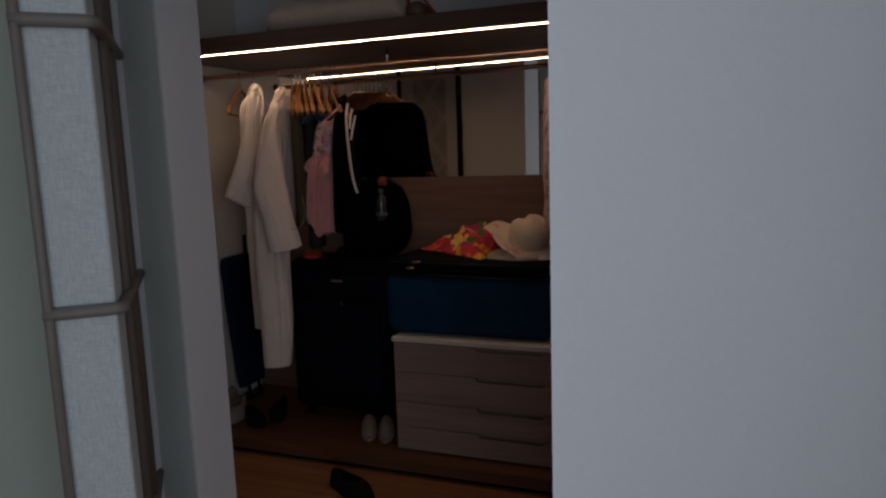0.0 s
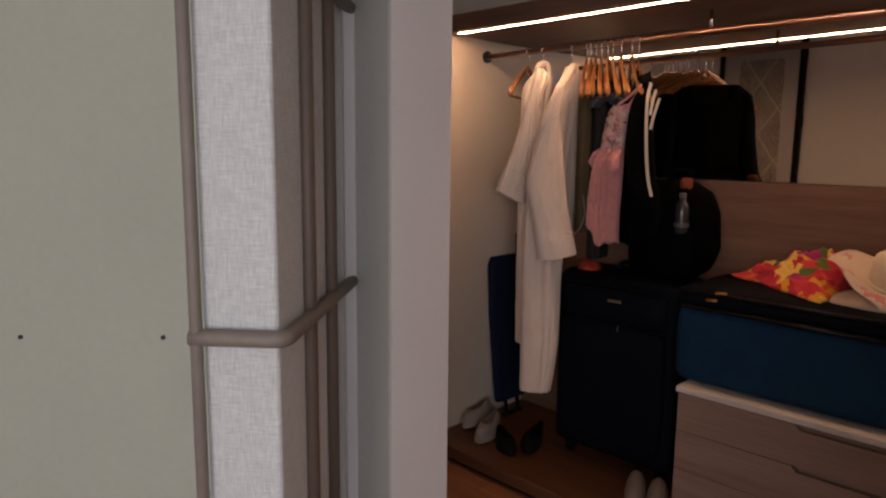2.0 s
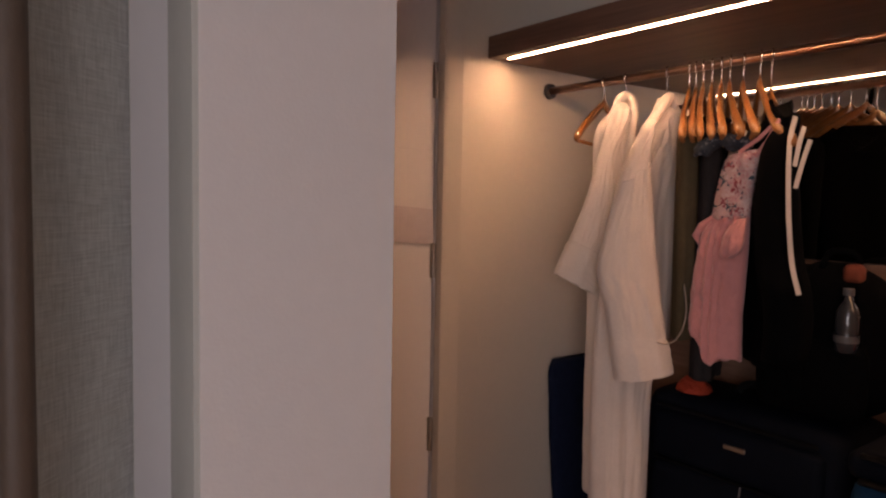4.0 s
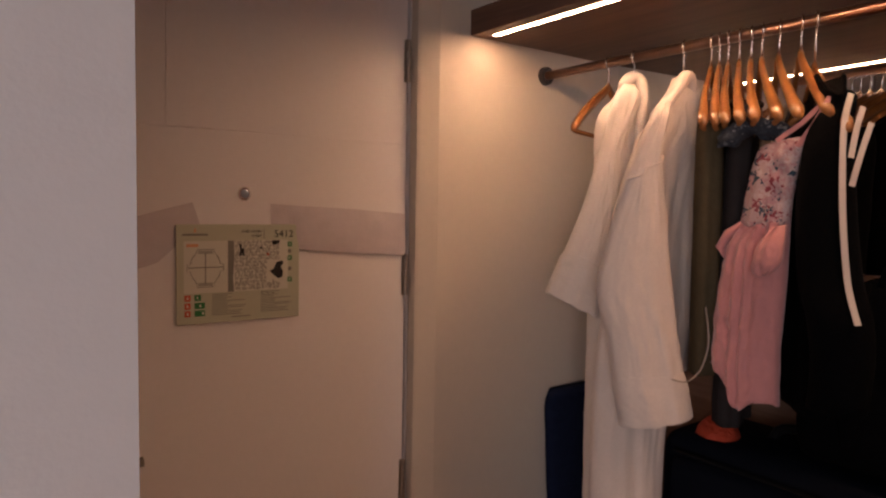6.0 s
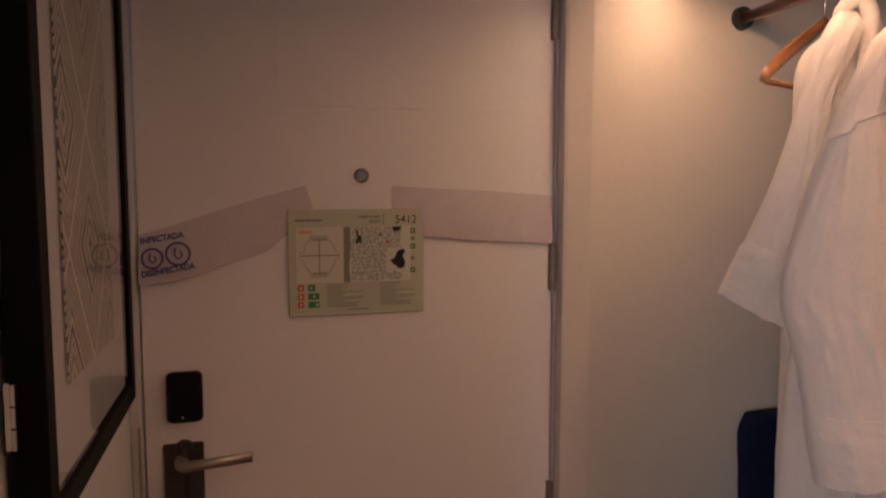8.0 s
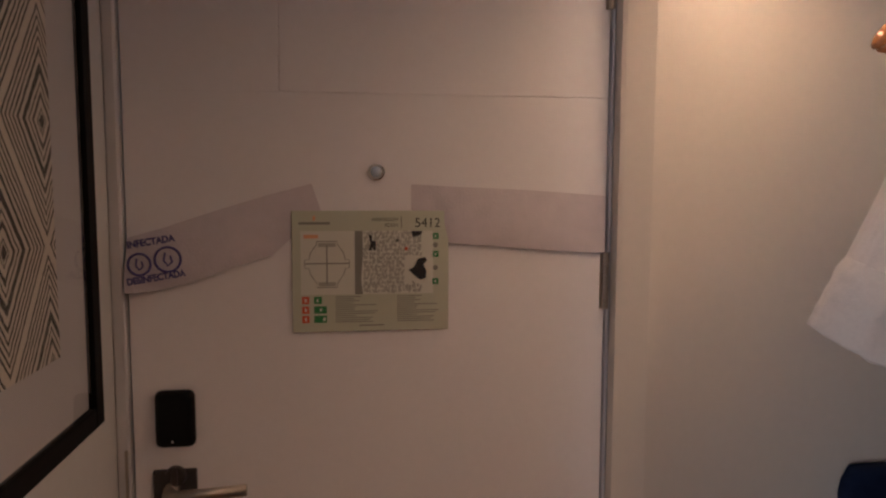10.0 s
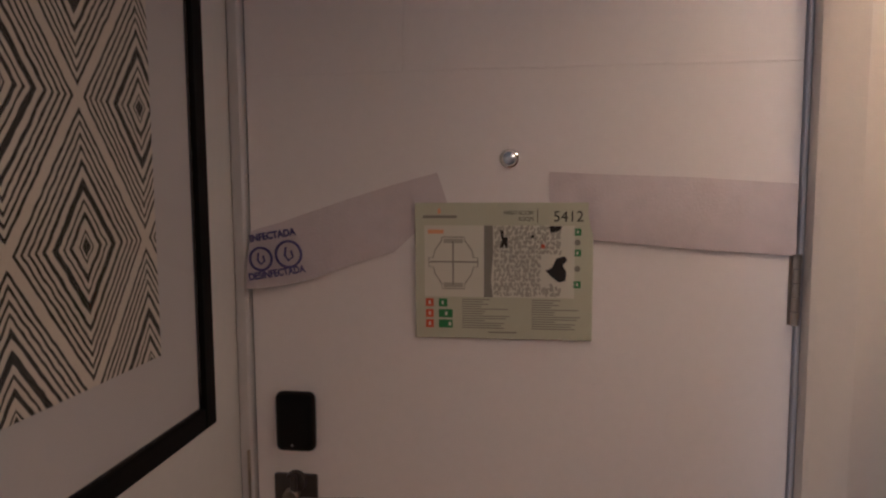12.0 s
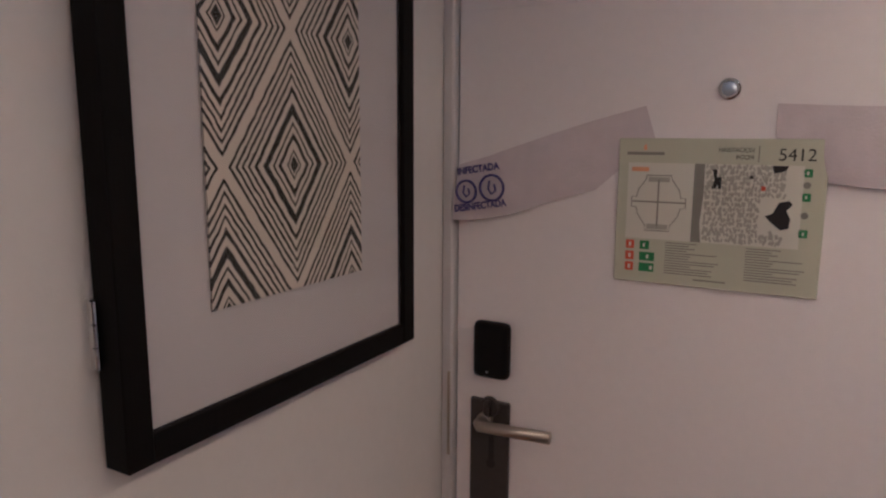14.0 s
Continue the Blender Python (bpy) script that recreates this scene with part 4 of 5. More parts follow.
def robe(label, material, body, bfolds, arm, afolds, far, collar, seed, at, seam=None):
    ob = thing("bathrobe", label, "bathrobe", "hanging bathrobes")
    bm, fr = drape(body, 90, 150, bfolds, 0.006, seed)
    part("body", bm, material, ob, smooth=True)
    cuffed("sleeve", arm, material, ob, afolds, seed + 3, at, seam)
    bm, _ = drape(far, 40, 80, [(-0.3, 0.1, 0.010, 0.25, 0), (0.4, -0.1, 0.010, 0.22, 0)], 0.006, seed + 5)
    part("sleeve", bm, material, ob, smooth=True)
    pts = curve(collar, 34)
    part("collar", tube(B(), [p + Vector((0.001, 0.001, 0.001)) * math.sin(i * 0.5 + seed) for i, p in enumerate(pts)], [0.007 + 0.010 * math.sin(math.pi * min(1, (i + 2) / 34)) ** 0.6 for i in range(len(pts))], 14, True, 0.8), material, ob, "thick shawl collar", smooth=True)
    return ob


def curve(keys, n):
    return [Vector(p) for p in smooth_rings([tuple(k) for k in keys], n)]


PH = radians(25)
hanger(-0.302, radians(13.3), drop=0.132)
hanger(-0.388, radians(16), half=0.13, drop=0.10, top=1.765, bar=False, label="honey wood hanger holding a white bathrobe")
hanger(-0.537, PH, half=0.13, drop=0.10, top=1.765, bar=False, label="honey wood hanger holding an ivory bathrobe")
robe("white waffle cotton bathrobe hanging with a loose sleeve", M_ROBE,
     [((0.400, -0.408, 1.776), (0.436, -0.430, 1.776), 0.012), ((0.372, -0.402, 1.725), (0.455, -0.447, 1.72), 0.026), ((0.30, -0.42, 1.66), (0.455, -0.445, 1.62), 0.040), ((0.290, -0.430, 1.5), (0.440, -0.435, 1.5), 0.045),
      ((0.284, -0.431, 1.18), (0.440, -0.44, 1.18), 0.045), ((0.283, -0.430, 0.9), (0.430, -0.44, 0.9), 0.045), ((0.287, -0.433, 0.57), (0.420, -0.43, 0.55), 0.040)],
     [(-0.6, 0.1, 0.016, 0.22, 0.2), (-0.1, -0.1, 0.014, 0.2, 0.3), (0.45, 0.05, 0.016, 0.25, 0.2)],
     [((0.360, -0.44, 1.750), (0.385, -0.45, 1.748), 0.010), ((0.298, -0.470, 1.705), (0.350, -0.500, 1.70), 0.024), ((0.266, -0.455, 1.585), (0.309, -0.484, 1.58), 0.024), ((0.236, -0.440, 1.463), (0.303, -0.484, 1.44), 0.028), ((0.201, -0.419, 1.353), (0.282, -0.470, 1.31), 0.032), ((0.163, -0.396, 1.243), (0.262, -0.458, 1.186), 0.034)],
     [(-0.35, 0.1, 0.012, 0.3, 0.25), (0.35, -0.35, 0.014, 0.22, 0.1), (-0.75, 0.2, 0.008, 0.15, 0.3)],
     [((0.46, -0.42, 1.70), (0.52, -0.40, 1.70), 0.02), ((0.47, -0.42, 1.5), (0.56, -0.39, 1.5), 0.03), ((0.48, -0.42, 1.15), (0.57, -0.40, 1.15), 0.03)],
     [(0.378, -0.425, 1.726), (0.374, -0.432, 1.754), (0.395, -0.440, 1.772), (0.411, -0.455, 1.758), (0.396, -0.475, 1.704), (0.368, -0.490, 1.633), (0.338, -0.500, 1.565)], 1.0, 0.80)
robe("ivory waffle cotton bathrobe with a turned up cuff", M_ROBE2,
     [((0.385, -0.564, 1.750), (0.425, -0.588, 1.750), 0.014), ((0.340, -0.580, 1.700), (0.445, -0.600, 1.70), 0.026), ((0.275, -0.590, 1.640), (0.472, -0.595, 1.62), 0.028), ((0.215, -0.572, 1.50), (0.492, -0.585, 1.50), 0.026),
      ((0.205, -0.530, 1.2), (0.468, -0.590, 1.2), 0.028), ((0.192, -0.520, 0.95), (0.348, -0.608, 0.95), 0.036), ((0.186, -0.530, 0.6), (0.322, -0.615, 0.6), 0.045), ((0.188, -0.530, 0.408), (0.300, -0.602, 0.398), 0.040)],
     [(-0.62, 0.05, 0.018, 0.18, 0.2), (-0.2, 0.0, 0.020, 0.2, 0.3), (0.2, 0.1, 0.014, 0.16, 0.25), (0.65, -0.05, 0.018, 0.22, 0.1)],
     [((0.262, -0.625, 1.672), (0.282, -0.640, 1.676), 0.010), ((0.212, -0.640, 1.635), (0.244, -0.660, 1.642), 0.022), ((0.166, -0.617, 1.515), (0.229, -0.657, 1.545), 0.030), ((0.134, -0.598, 1.37), (0.244, -0.666, 1.40), 0.032), ((0.120, -0.588, 1.27), (0.256, -0.674, 1.277), 0.034),
      ((0.142, -0.602, 1.16), (0.272, -0.684, 1.16), 0.036), ((0.173, -0.622, 0.980), (0.300, -0.701, 1.003), 0.038)],
     [(-0.3, 0.1, 0.012, 0.3, 0.15), (0.1, 0.25, 0.012, 0.18, 0.3), (0.62, -0.1, 0.010, 0.2, 0.1), (-0.7, 0.35, 0.010, 0.16, 0.35)],
     [((0.395, -0.545, 1.66), (0.468, -0.572, 1.68), 0.018), ((0.395, -0.545, 1.5), (0.472, -0.572, 1.5), 0.022), ((0.400, -0.545, 1.25), (0.472, -0.572, 1.25), 0.022), ((0.400, -0.545, 1.06), (0.470, -0.572, 1.05), 0.020)],
     [(0.232, -0.632, 1.642), (0.290, -0.622, 1.679), (0.334, -0.616, 1.717), (0.374, -0.608, 1.746), (0.394, -0.605, 1.735), (0.408, -0.592, 1.690), (0.416, -0.575, 1.610)], 5.0, 0.89, (0.35, 0.325))
cord = tagged(link("robe_belt", tube(B(), curve([(0.225, -0.690, 1.090), (0.240, -0.725, 1.084), (0.269, -0.735, 1.098), (0.295, -0.735, 1.124), (0.308, -0.735, 1.164), (0.318, -0.722, 1.215), (0.350, -0.690, 1.26)], 26), 0.0026, 10, True, 0.5), M_BELT, smooth=True), "thin cotton belt looped beside the bathrobe, shade in its colour", "belt")

for hy, dphi in ((-0.611, 25), (-0.632, 27), (-0.655, 26.5), (-0.682, 28), (-0.710, 28.5), (-0.735, 34), (-0.773, 34)):
    hanger(hy, radians(dphi))
hanger(-0.820, radians(36), label="honey wood hanger holding a pink sun dress")
hanger(-0.850, radians(37), top=1.742, label="honey wood hanger holding a black sports jacket")

# olive and grey clothes behind
L = local(-0.632, PH)
ol = thing("olive_shirt", "olive cotton shirt hanging behind the bathrobes", "shirt")
cloth("body", L, [(-0.03, 0, 1.70, 0.03, 0.02), (-0.03, 0, 1.66, 0.14, 0.025), (-0.03, 0, 1.4, 0.14, 0.03), (-0.03, 0, 1.12, 0.14, 0.03)], M_OLIVE, ol, PH, 20, 48, 7, 0.1, 0.3)
sleeve("sleeve", [L(0.10, 0, 1.665), L(0.125, 0.005, 1.60), L(0.110, 0.01, 1.08)], [(0.012, 0.012), (0.036, 0.028), (0.05, 0.03)], M_OLIVE, ol, turn=PH)
part("neckband", tube(B(), [L(-0.03 + 0.05 * math.cos(a), 0.03 * math.sin(a), 1.695) for a in [2 * math.pi * k / 20 for k in range(21)]], 0.006, 8, False), M_OLIVE, ol, smooth=True)
L = local(-0.702, PH)
gy = thing("grey_top", "dark grey jersey top hanging on a hanger", "top")
cloth("body", L, [(-0.03, 0, 1.69, 0.03, 0.02), (-0.04, 0, 1.65, 0.13, 0.025), (-0.05, 0, 1.4, 0.13, 0.03), (-0.05, 0, 0.97, 0.13, 0.035)], M_GREY, gy, PH, 20, 48, 7, 0.1, 1.3)
sleeve("sleeve", [L(0.08, 0, 1.665), L(0.085, 0.0, 1.58), L(0.085, 0.0, 0.98)], [(0.012, 0.012), (0.034, 0.026), (0.056, 0.03)], M_GREY, gy, turn=PH)
part("neckband", tube(B(), [L(-0.03 + 0.05 * math.cos(a), 0.03 * math.sin(a), 1.685) for a in [2 * math.pi * k / 20 for k in range(21)]], 0.006, 8, False), M_GREY, gy, smooth=True)

# dark bikini top knotted on a hanger
bk = thing("bikini_top", "dark patterned bikini top knotted on a hanger", "bikini")
M_LYCRA = patches("dark_floral_lycra", [(0.0, (0.008, 0.011, 0.018)), (0.62, (0.02, 0.03, 0.042)), (0.86, (0.14, 0.14, 0.15)), (0.91, (0.008, 0.01, 0.018))], 90)
for sgn, c in ((1, Vector((0.305, -0.778, 1.598))), (-1, Vector((0.342, -0.832, 1.606)))):
    bm = B()
    bmesh.ops.create_uvsphere(bm, u_segments=22, v_segments=14, radius=1.0)
    for v in bm.verts:
        v.co = Vector((v.co.x * 0.040, v.co.y * 0.016, v.co.z * 0.021)) * (1 + 0.35 * noise.noise(v.co * 2.2 + Vector((sgn * 3, 0, 0))))
    bm.transform(Matrix.Translation(c) @ Matrix.Rotation(radians(-52), 4, "Z") @ Matrix.Rotation(-0.35 * sgn - 0.2, 4, "Y"))
    part("cup", bm, M_LYCRA, bk, smooth=True)
part("strap", tube(B(), [(0.30, -0.80, 1.655), (0.31, -0.80, 1.625), (0.325, -0.81, 1.60), (0.36, -0.85, 1.62), (0.375, -0.86, 1.66)], 0.004, 8), M_GREY, bk, smooth=True)
part("care_tag", box(B(), 0.288, 0.308, -0.763, -0.760, 1.574, 1.592), M_STRIPE, bk, "white care tag")

# pink dress
dress = thing("sun_dress", "pink cotton sun dress with a floral bust", "dress")
bm, _ = drape([((0.326, -0.787, 1.410), (0.326, -0.886, 1.424), 0.022), ((0.328, -0.757, 1.36), (0.328, -0.885, 1.37), 0.028), ((0.33, -0.739, 1.245), (0.33, -0.880, 1.255), 0.030), ((0.33, -0.734, 1.175), (0.33, -0.876, 1.150), 0.032), ((0.33, -0.735, 1.118), (0.33, -0.878, 1.056), 0.034)],
              80, 130, [(-0.75, 0.1, 0.010, 0.14, 0), (-0.35, 0.25, 0.020, 0.13, 0.1), (0.05, 0.2, 0.024, 0.12, 0), (0.55, -0.15, 0.014, 0.18, 0)], 0.008, 2.0, hollow=True, gain=0.55, hem=0.012)
for v in bm.verts:
    # the cloth hangs in a tail below its slanted hem
    v.co.z -= 0.046 * math.exp(-((v.co.y + 0.812) / 0.026) ** 2) * max(0.0, min(1.0, (1.20 - v.co.z) / 0.10))
part("skirt", bm, M_PINK, dress, "gathered pink skirt", smooth=True)
bm, _ = drape([((0.322, -0.832, 1.572), (0.322, -0.900, 1.585), 0.010), ((0.324, -0.816, 1.555), (0.324, -0.911, 1.570), 0.018), ((0.326, -0.797, 1.478), (0.326, -0.891, 1.487), 0.024), ((0.326, -0.788, 1.406), (0.326, -0.887, 1.420), 0.023)],
              30, 100, [(-0.4, 0.1, 0.012, 0.2, 0), (0.2, 0.2, 0.016, 0.16, 0)], 0.008, 6.0)
part("bust", bm, M_FLORAL, dress, "floral printed bust", smooth=True)
for k, (ye, ze) in enumerate(((-0.905, 1.565), (-0.865, 1.578))):
    t_ = local(-0.820, radians(36))(0.205 - 0.016 * k, 0.02, 1.652)
    e_ = Vector((0.302, ye, ze))
    part("strap", ribbon([t_, t_.lerp(e_, 0.5) + Vector((0, 0, -0.006)), e_], 0.0045, (-0.8, -0.6, 0)), M_PINK, dress)
bm, _ = drape([((0.297, -0.868, 1.412), (0.297, -0.896, 1.418), 0.005), ((0.280, -0.850, 1.375), (0.284, -0.900, 1.385), 0.014), ((0.276, -0.842, 1.335), (0.284, -0.896, 1.345), 0.016), ((0.278, -0.846, 1.316), (0.284, -0.872, 1.318), 0.008)], 30, 60, [(0.0, 0.2, 0.020, 0.3, 0), (-0.6, 0.2, 0.014, 0.2, 0)], 0.008, 8.0)
part("frill", bm, M_PINK, dress, "draped pink frill", smooth=True)
part("side_knot", tube(B(), [(0.318, -0.795, 1.418), (0.314, -0.768, 1.395), (0.316, -0.749, 1.368), (0.318, -0.758, 1.345)], [0.010, 0.018, 0.015, 0.005], 10, True, 0.6), M_PINK, dress, smooth=True)

# black sports jacket with white stripes
JPH = radians(35)
jk = thing("sports_jacket", "black sports jacket with white shoulder stripes", "jacket")
L = local(-0.862, JPH)
rings = []
for s_, n, z, rs, rn in smooth_rings([(-0.01, 0, 1.76, 0.200, 0.026), (-0.01, 0, 1.68, 0.205, 0.034), (-0.01, 0, 1.60, 0.195, 0.038), (-0.01, 0, 1.50, 0.185, 0.042), (-0.01, 0, 1.3, 0.18, 0.046), (-0.01, 0, 1.05, 0.18, 0.048)], 60):
    c_ = L(s_, n, z)
    rings.append((c_.x, c_.y, z, rs, rn, JPH))
bm = loft(B(), rings, 96, 8, 0.035, 0.9, True, True, 0.006, 0.0)
ax = L(1, 0, 0) - L(0, 0, 0)
for v in bm.verts:
    # shoulders follow the hanger, with a wide neckline between them
    o_ = (v.co - L(0, 0, 0)).dot(ax)
    q = abs(o_) / 0.215
    lip = 1.742 - 0.150 * (0.22 * min(1, q) ** 0.5 + 0.78 * min(1.25, q) ** 1.1) + 0.046
    e = min(1.0, max(0.0, (abs(o_ + 0.02) - 0.080) / 0.02))
    lip = 1.625 + (min(lip, 1.708) - 1.625) * e * e * (3 - 2 * e)
    v.co.z = min(v.co.z, lip + 0.004 * noise.noise(v.co * 9))
part("body", bm, M_BLACKC, jk, smooth=True)
SD = Vector((-0.64, -0.77, 0))
main = [(0.335, -0.977, 1.657), (0.310, -0.980, 1.608), (0.300, -0.984, 1.549), (0.295, -0.990, 1.462), (0.290, -0.999, 1.385), (0.285, -1.012, 1.310), (0.272, -1.036, 1.249)]
rad = [0.026, 0.036, 0.044, 0.050, 0.052, 0.054, 0.054]
axis = [Vector(p) - SD * r for p, r in zip(main, rad)]
jsl = sleeve("sleeve", [axis[0] + Vector((0.03, 0.025, 0.020)), axis[0] + Vector((0.012, 0.012, 0.012))] + axis + [Vector((0.312, -1.000, 1.17)), Vector((0.318, -0.992, 1.08))], [(0.012, 0.012), (0.022, 0.022)] + [(r, r) for r in rad] + [(0.052, 0.052), (0.050, 0.050)], M_BLACKC, jk, folds=4, amp=0.02, turn=JPH, wob=0.002)
f0, f1 = L(-0.215, 0, 1.640), L(-0.235, 0.02, 1.12)
sleeve("sleeve", [f0 + Vector((-0.02, 0, 0.025)), f0, f0.lerp(f1, 0.15), f0.lerp(f1, 0.5), f1], [(0.02, 0.02), (0.040, 0.036), (0.048, 0.045), (0.048, 0.046), (0.045, 0.045)], M_BLACKC, jk, folds=4, amp=0.04, turn=JPH)

FACE = (-0.64, -0.77, 0.05)
part("stripe", ribbon(curve([Vector(p) + SD * 0.009 for p in main], 36), 0.0056, FACE), M_STRIPE, jsl, "white sewn stripe")
for pts in (((0.325, -1.003, 1.630), (0.312, -1.000, 1.592), (0.302, -0.997, 1.539)), ((0.325, -1.018, 1.600), (0.312, -1.009, 1.546), (0.302, -1.001, 1.489))):
    part("stripe", ribbon(curve([Vector(p) + SD * 0.009 for p in pts], 14), 0.0052, FACE), M_STRIPE, jsl, "white sewn stripe")


def soft_box(x0, x1, y0, y1, z0, z1, r, puff=0.01, seed=0.0, cuts=7):
    """Padded case: rounded box with slightly bulging, uneven faces."""
    bm = box(B(), x0, x1, y0, y1, z0, z1)
    bmesh.ops.bevel(bm, geom=list(bm.edges), offset=r, segments=4, profile=0.5, affect="EDGES")
    bmesh.ops.subdivide_edges(bm, edges=[e for e in bm.edges if e.calc_length() > 0.1], cuts=cuts, use_grid_fill=True)
    c = Vector(((x0 + x1) / 2, (y0 + y1) / 2, (z0 + z1) / 2))
    h = Vector(((x1 - x0) / 2, (y1 - y0) / 2, (z1 - z0) / 2))
    for v in bm.verts:
        q = [(v.co[i] - c[i]) / h[i] for i in range(3)]
        for i in range(3):
            if abs(q[i]) > 0.98:
                j, k = (i + 1) % 3, (i + 2) % 3
                if i == 2 and q[2] < 0:
                    continue
                v.co[i] += math.copysign(puff, q[i]) * (1 - q[j] ** 2) * (1 - q[k] ** 2) + 0.3 * puff * noise.noise(v.co * 6 + Vector((seed, 0, 0)))
    return bm


# upright navy suitcase
case = thing("upright_suitcase", "dark navy soft suitcase standing on the base board", "suitcase")
NX0, NX1, NY0, NY1, NZ0, NZ1 = 0.42, 0.70, -1.105, -0.535, 0.125, 0.905
part("body", soft_box(NX0, NX1, NY0, NY1, NZ0, NZ1, 0.045, 0.010), M_NAVY, case, smooth=True)
part("front_pocket", soft_box(NX0 - 0.035, NX0 + 0.02, NY0 + 0.05, NY1 - 0.05, NZ0 + 0.08, NZ1 - 0.20, 0.022, 0.008, 3.0), M_NAVY, case, smooth=True)
part("top_pocket", soft_box(NX0 - 0.030, NX0 + 0.02, NY0 + 0.05, NY1 - 0.05, NZ1 - 0.185, NZ1 - 0.05, 0.02, 0.006, 5.0), M_NAVY, case, smooth=True)
for z in (NZ1 - 0.192, NZ1 - 0.035):
    part("zip", tube(B(), [(NX0 - 0.02, NY0 + 0.06, z), (NX0 - 0.02, NY1 - 0.06, z)], 0.004, 8), M_BLACKP, case)
part("badge", box(B(), NX0 - 0.043, NX0 - 0.036, -0.875, -0.815, 0.806, 0.818, 0.002), M_STEEL, case, "small metal badge")
part("zip_pull", tube(B(), [(NX0 - 0.036, -0.865, 0.715), (NX0 - 0.042, -0.865, 0.69)], 0.003, 8), M_DARKM, case)
part("handle", tube(B(), curve([(0.56, -0.95, 0.905), (0.56, -0.93, 0.94), (0.56, -0.85, 0.952), (0.56, -0.77, 0.94), (0.56, -0.75, 0.905)], 16), 0.011, 10, True, 0.6), M_BLACKP, case, smooth=True)
for y in (NY0 + 0.07, NY1 - 0.07):
    for x in (NX0 + 0.05, NX1 - 0.05):
        part("wheel", tube(B(), [(x, y - 0.012, PLAT_Z + 0.025), (x, y + 0.012, PLAT_Z + 0.025)], 0.025, 18), M_BLACKP, case)
        part("wheel_fork", box(B(), x - 0.014, x + 0.014, y - 0.02, y + 0.02, PLAT_Z + 0.035, NZ0 + 0.012), M_BLACKP, case)

# blue suitcase lying on the chest
CTOP = 0.607
bc = thing("blue_suitcase", "deep blue soft suitcase lying on the drawer chest", "suitcase")
BX0, BX1, BY0, BY1 = 0.245, 0.665, -1.930, -1.170
part("body", soft_box(BX0, BX1, BY0, BY1, CTOP + 0.001, 0.882, 0.04, 0.010, 2.0), M_BLUE, bc, smooth=True)
part("lid", soft_box(BX0 - 0.008, BX1, BY0 - 0.006, BY1 + 0.004, 0.878, 0.944, 0.028, 0.008, 7.0), M_NAVY, bc, "black navy lid", smooth=True)
part("piping", tube(B(), [(BX0 - 0.013, BY1 - 0.03, 0.884), (BX0 - 0.013, BY0 + 0.03, 0.878)], 0.008, 10), M_BLACKP, bc, smooth=True)
part("piping", tube(B(), [(BX0 - 0.010, BY1 - 0.03, 0.937), (BX0 - 0.010, BY0 + 0.03, 0.932)], 0.006, 10), M_BLACKP, bc, smooth=True)
for dy, dz in ((0, 0), (0.03, -0.028)):
    part("zip_pull", tube(B(), [(BX0 - 0.014, -1.315 + dy, 0.942 + dz), (BX0 + 0.006 - 0.02, -1.352 + dy, 0.946 + dz)], 0.005, 8), mat("brass", (0.55, 0.33, 0.12), 0.35, 0.9, bump=0), bc, "brass zip pull", smooth=True)

# backpack and bottle
pk = thing("backpack", "black backpack set on the upright suitcase", "backpack")
bm = soft_box(0.47, 0.735, -1.150, -0.80, 0.907, 1.295, 0.125, 0.012, 9.0, 6)
for v in bm.verts:
    f = (v.co.z - 0.907) / 0.393
    v.co.y = -0.985 + (v.co.y + 0.985) * (1 - 0.22 * max(0, f - 0.3) ** 1.3)
part("body", bm, M_BLACKC, pk, smooth=True)
part("front_pocket", soft_box(0.435, 0.50, -1.11, -0.86, 0.93, 1.12, 0.03, 0.01, 4.0), M_BLACKC, pk, smooth=True)
part("side_pocket", soft_box(0.455, 0.525, -1.10, -1.0, 0.95, 1.13, 0.03, 0.006, 6.0, 3), M_BLACKC, pk, smooth=True)
part("top_handle", tube(B(), curve([(0.56, -1.05, 1.285), (0.56, -1.04, 1.33), (0.56, -0.98, 1.335), (0.56, -0.96, 1.29)], 12), 0.009, 8, True, 0.5), M_BLACKC, pk, smooth=True)
part("strap", tube(B(), curve([(0.50, -0.95, 1.30), (0.43, -0.96, 1.22), (0.41, -0.97, 1.08), (0.44, -0.97, 0.96)], 16), 0.018, 8, True, 0.3), M_BLACKC, pk, smooth=True)
part("orange_tab", soft_box(0.455, 0.485, -1.095, -1.052, 1.270, 1.312, 0.010, 0.003, 1.0, 3), M_TAB, pk, "orange fabric tab", smooth=True)
bt = thing("water_bottle", "small clear plastic water bottle in the backpack pocket", "bottle")
part("body", tube(B(), [(0.452, -1.071, z) for z in (1.10, 1.105, 1.14, 1.15, 1.16, 1.20, 1.215, 1.226, 1.24)], [0.012, 0.026, 0.027, 0.025, 0.027, 0.026, 0.020, 0.011, 0.011], 20), M_BOTTLE, bt, smooth=True)
part("label_wrap", tube(B(), [(0.452, -1.071, 1.128), (0.452, -1.071, 1.145)], 0.0276, 20, False), M_GREY2, bt, "white label", smooth=True)
part("cap", tube(B(), [(0.452, -1.071, 1.24), (0.452, -1.071, 1.256)], 0.0125, 18), M_GREY2, bt)
oc = thing("orange_cloth", "small bright orange cloth crumpled on the suitcase", "cloth")
# flowered towel, crumpled
tw = thing("beach_towel", "crumpled beach towel with a bright flower print", "towel")


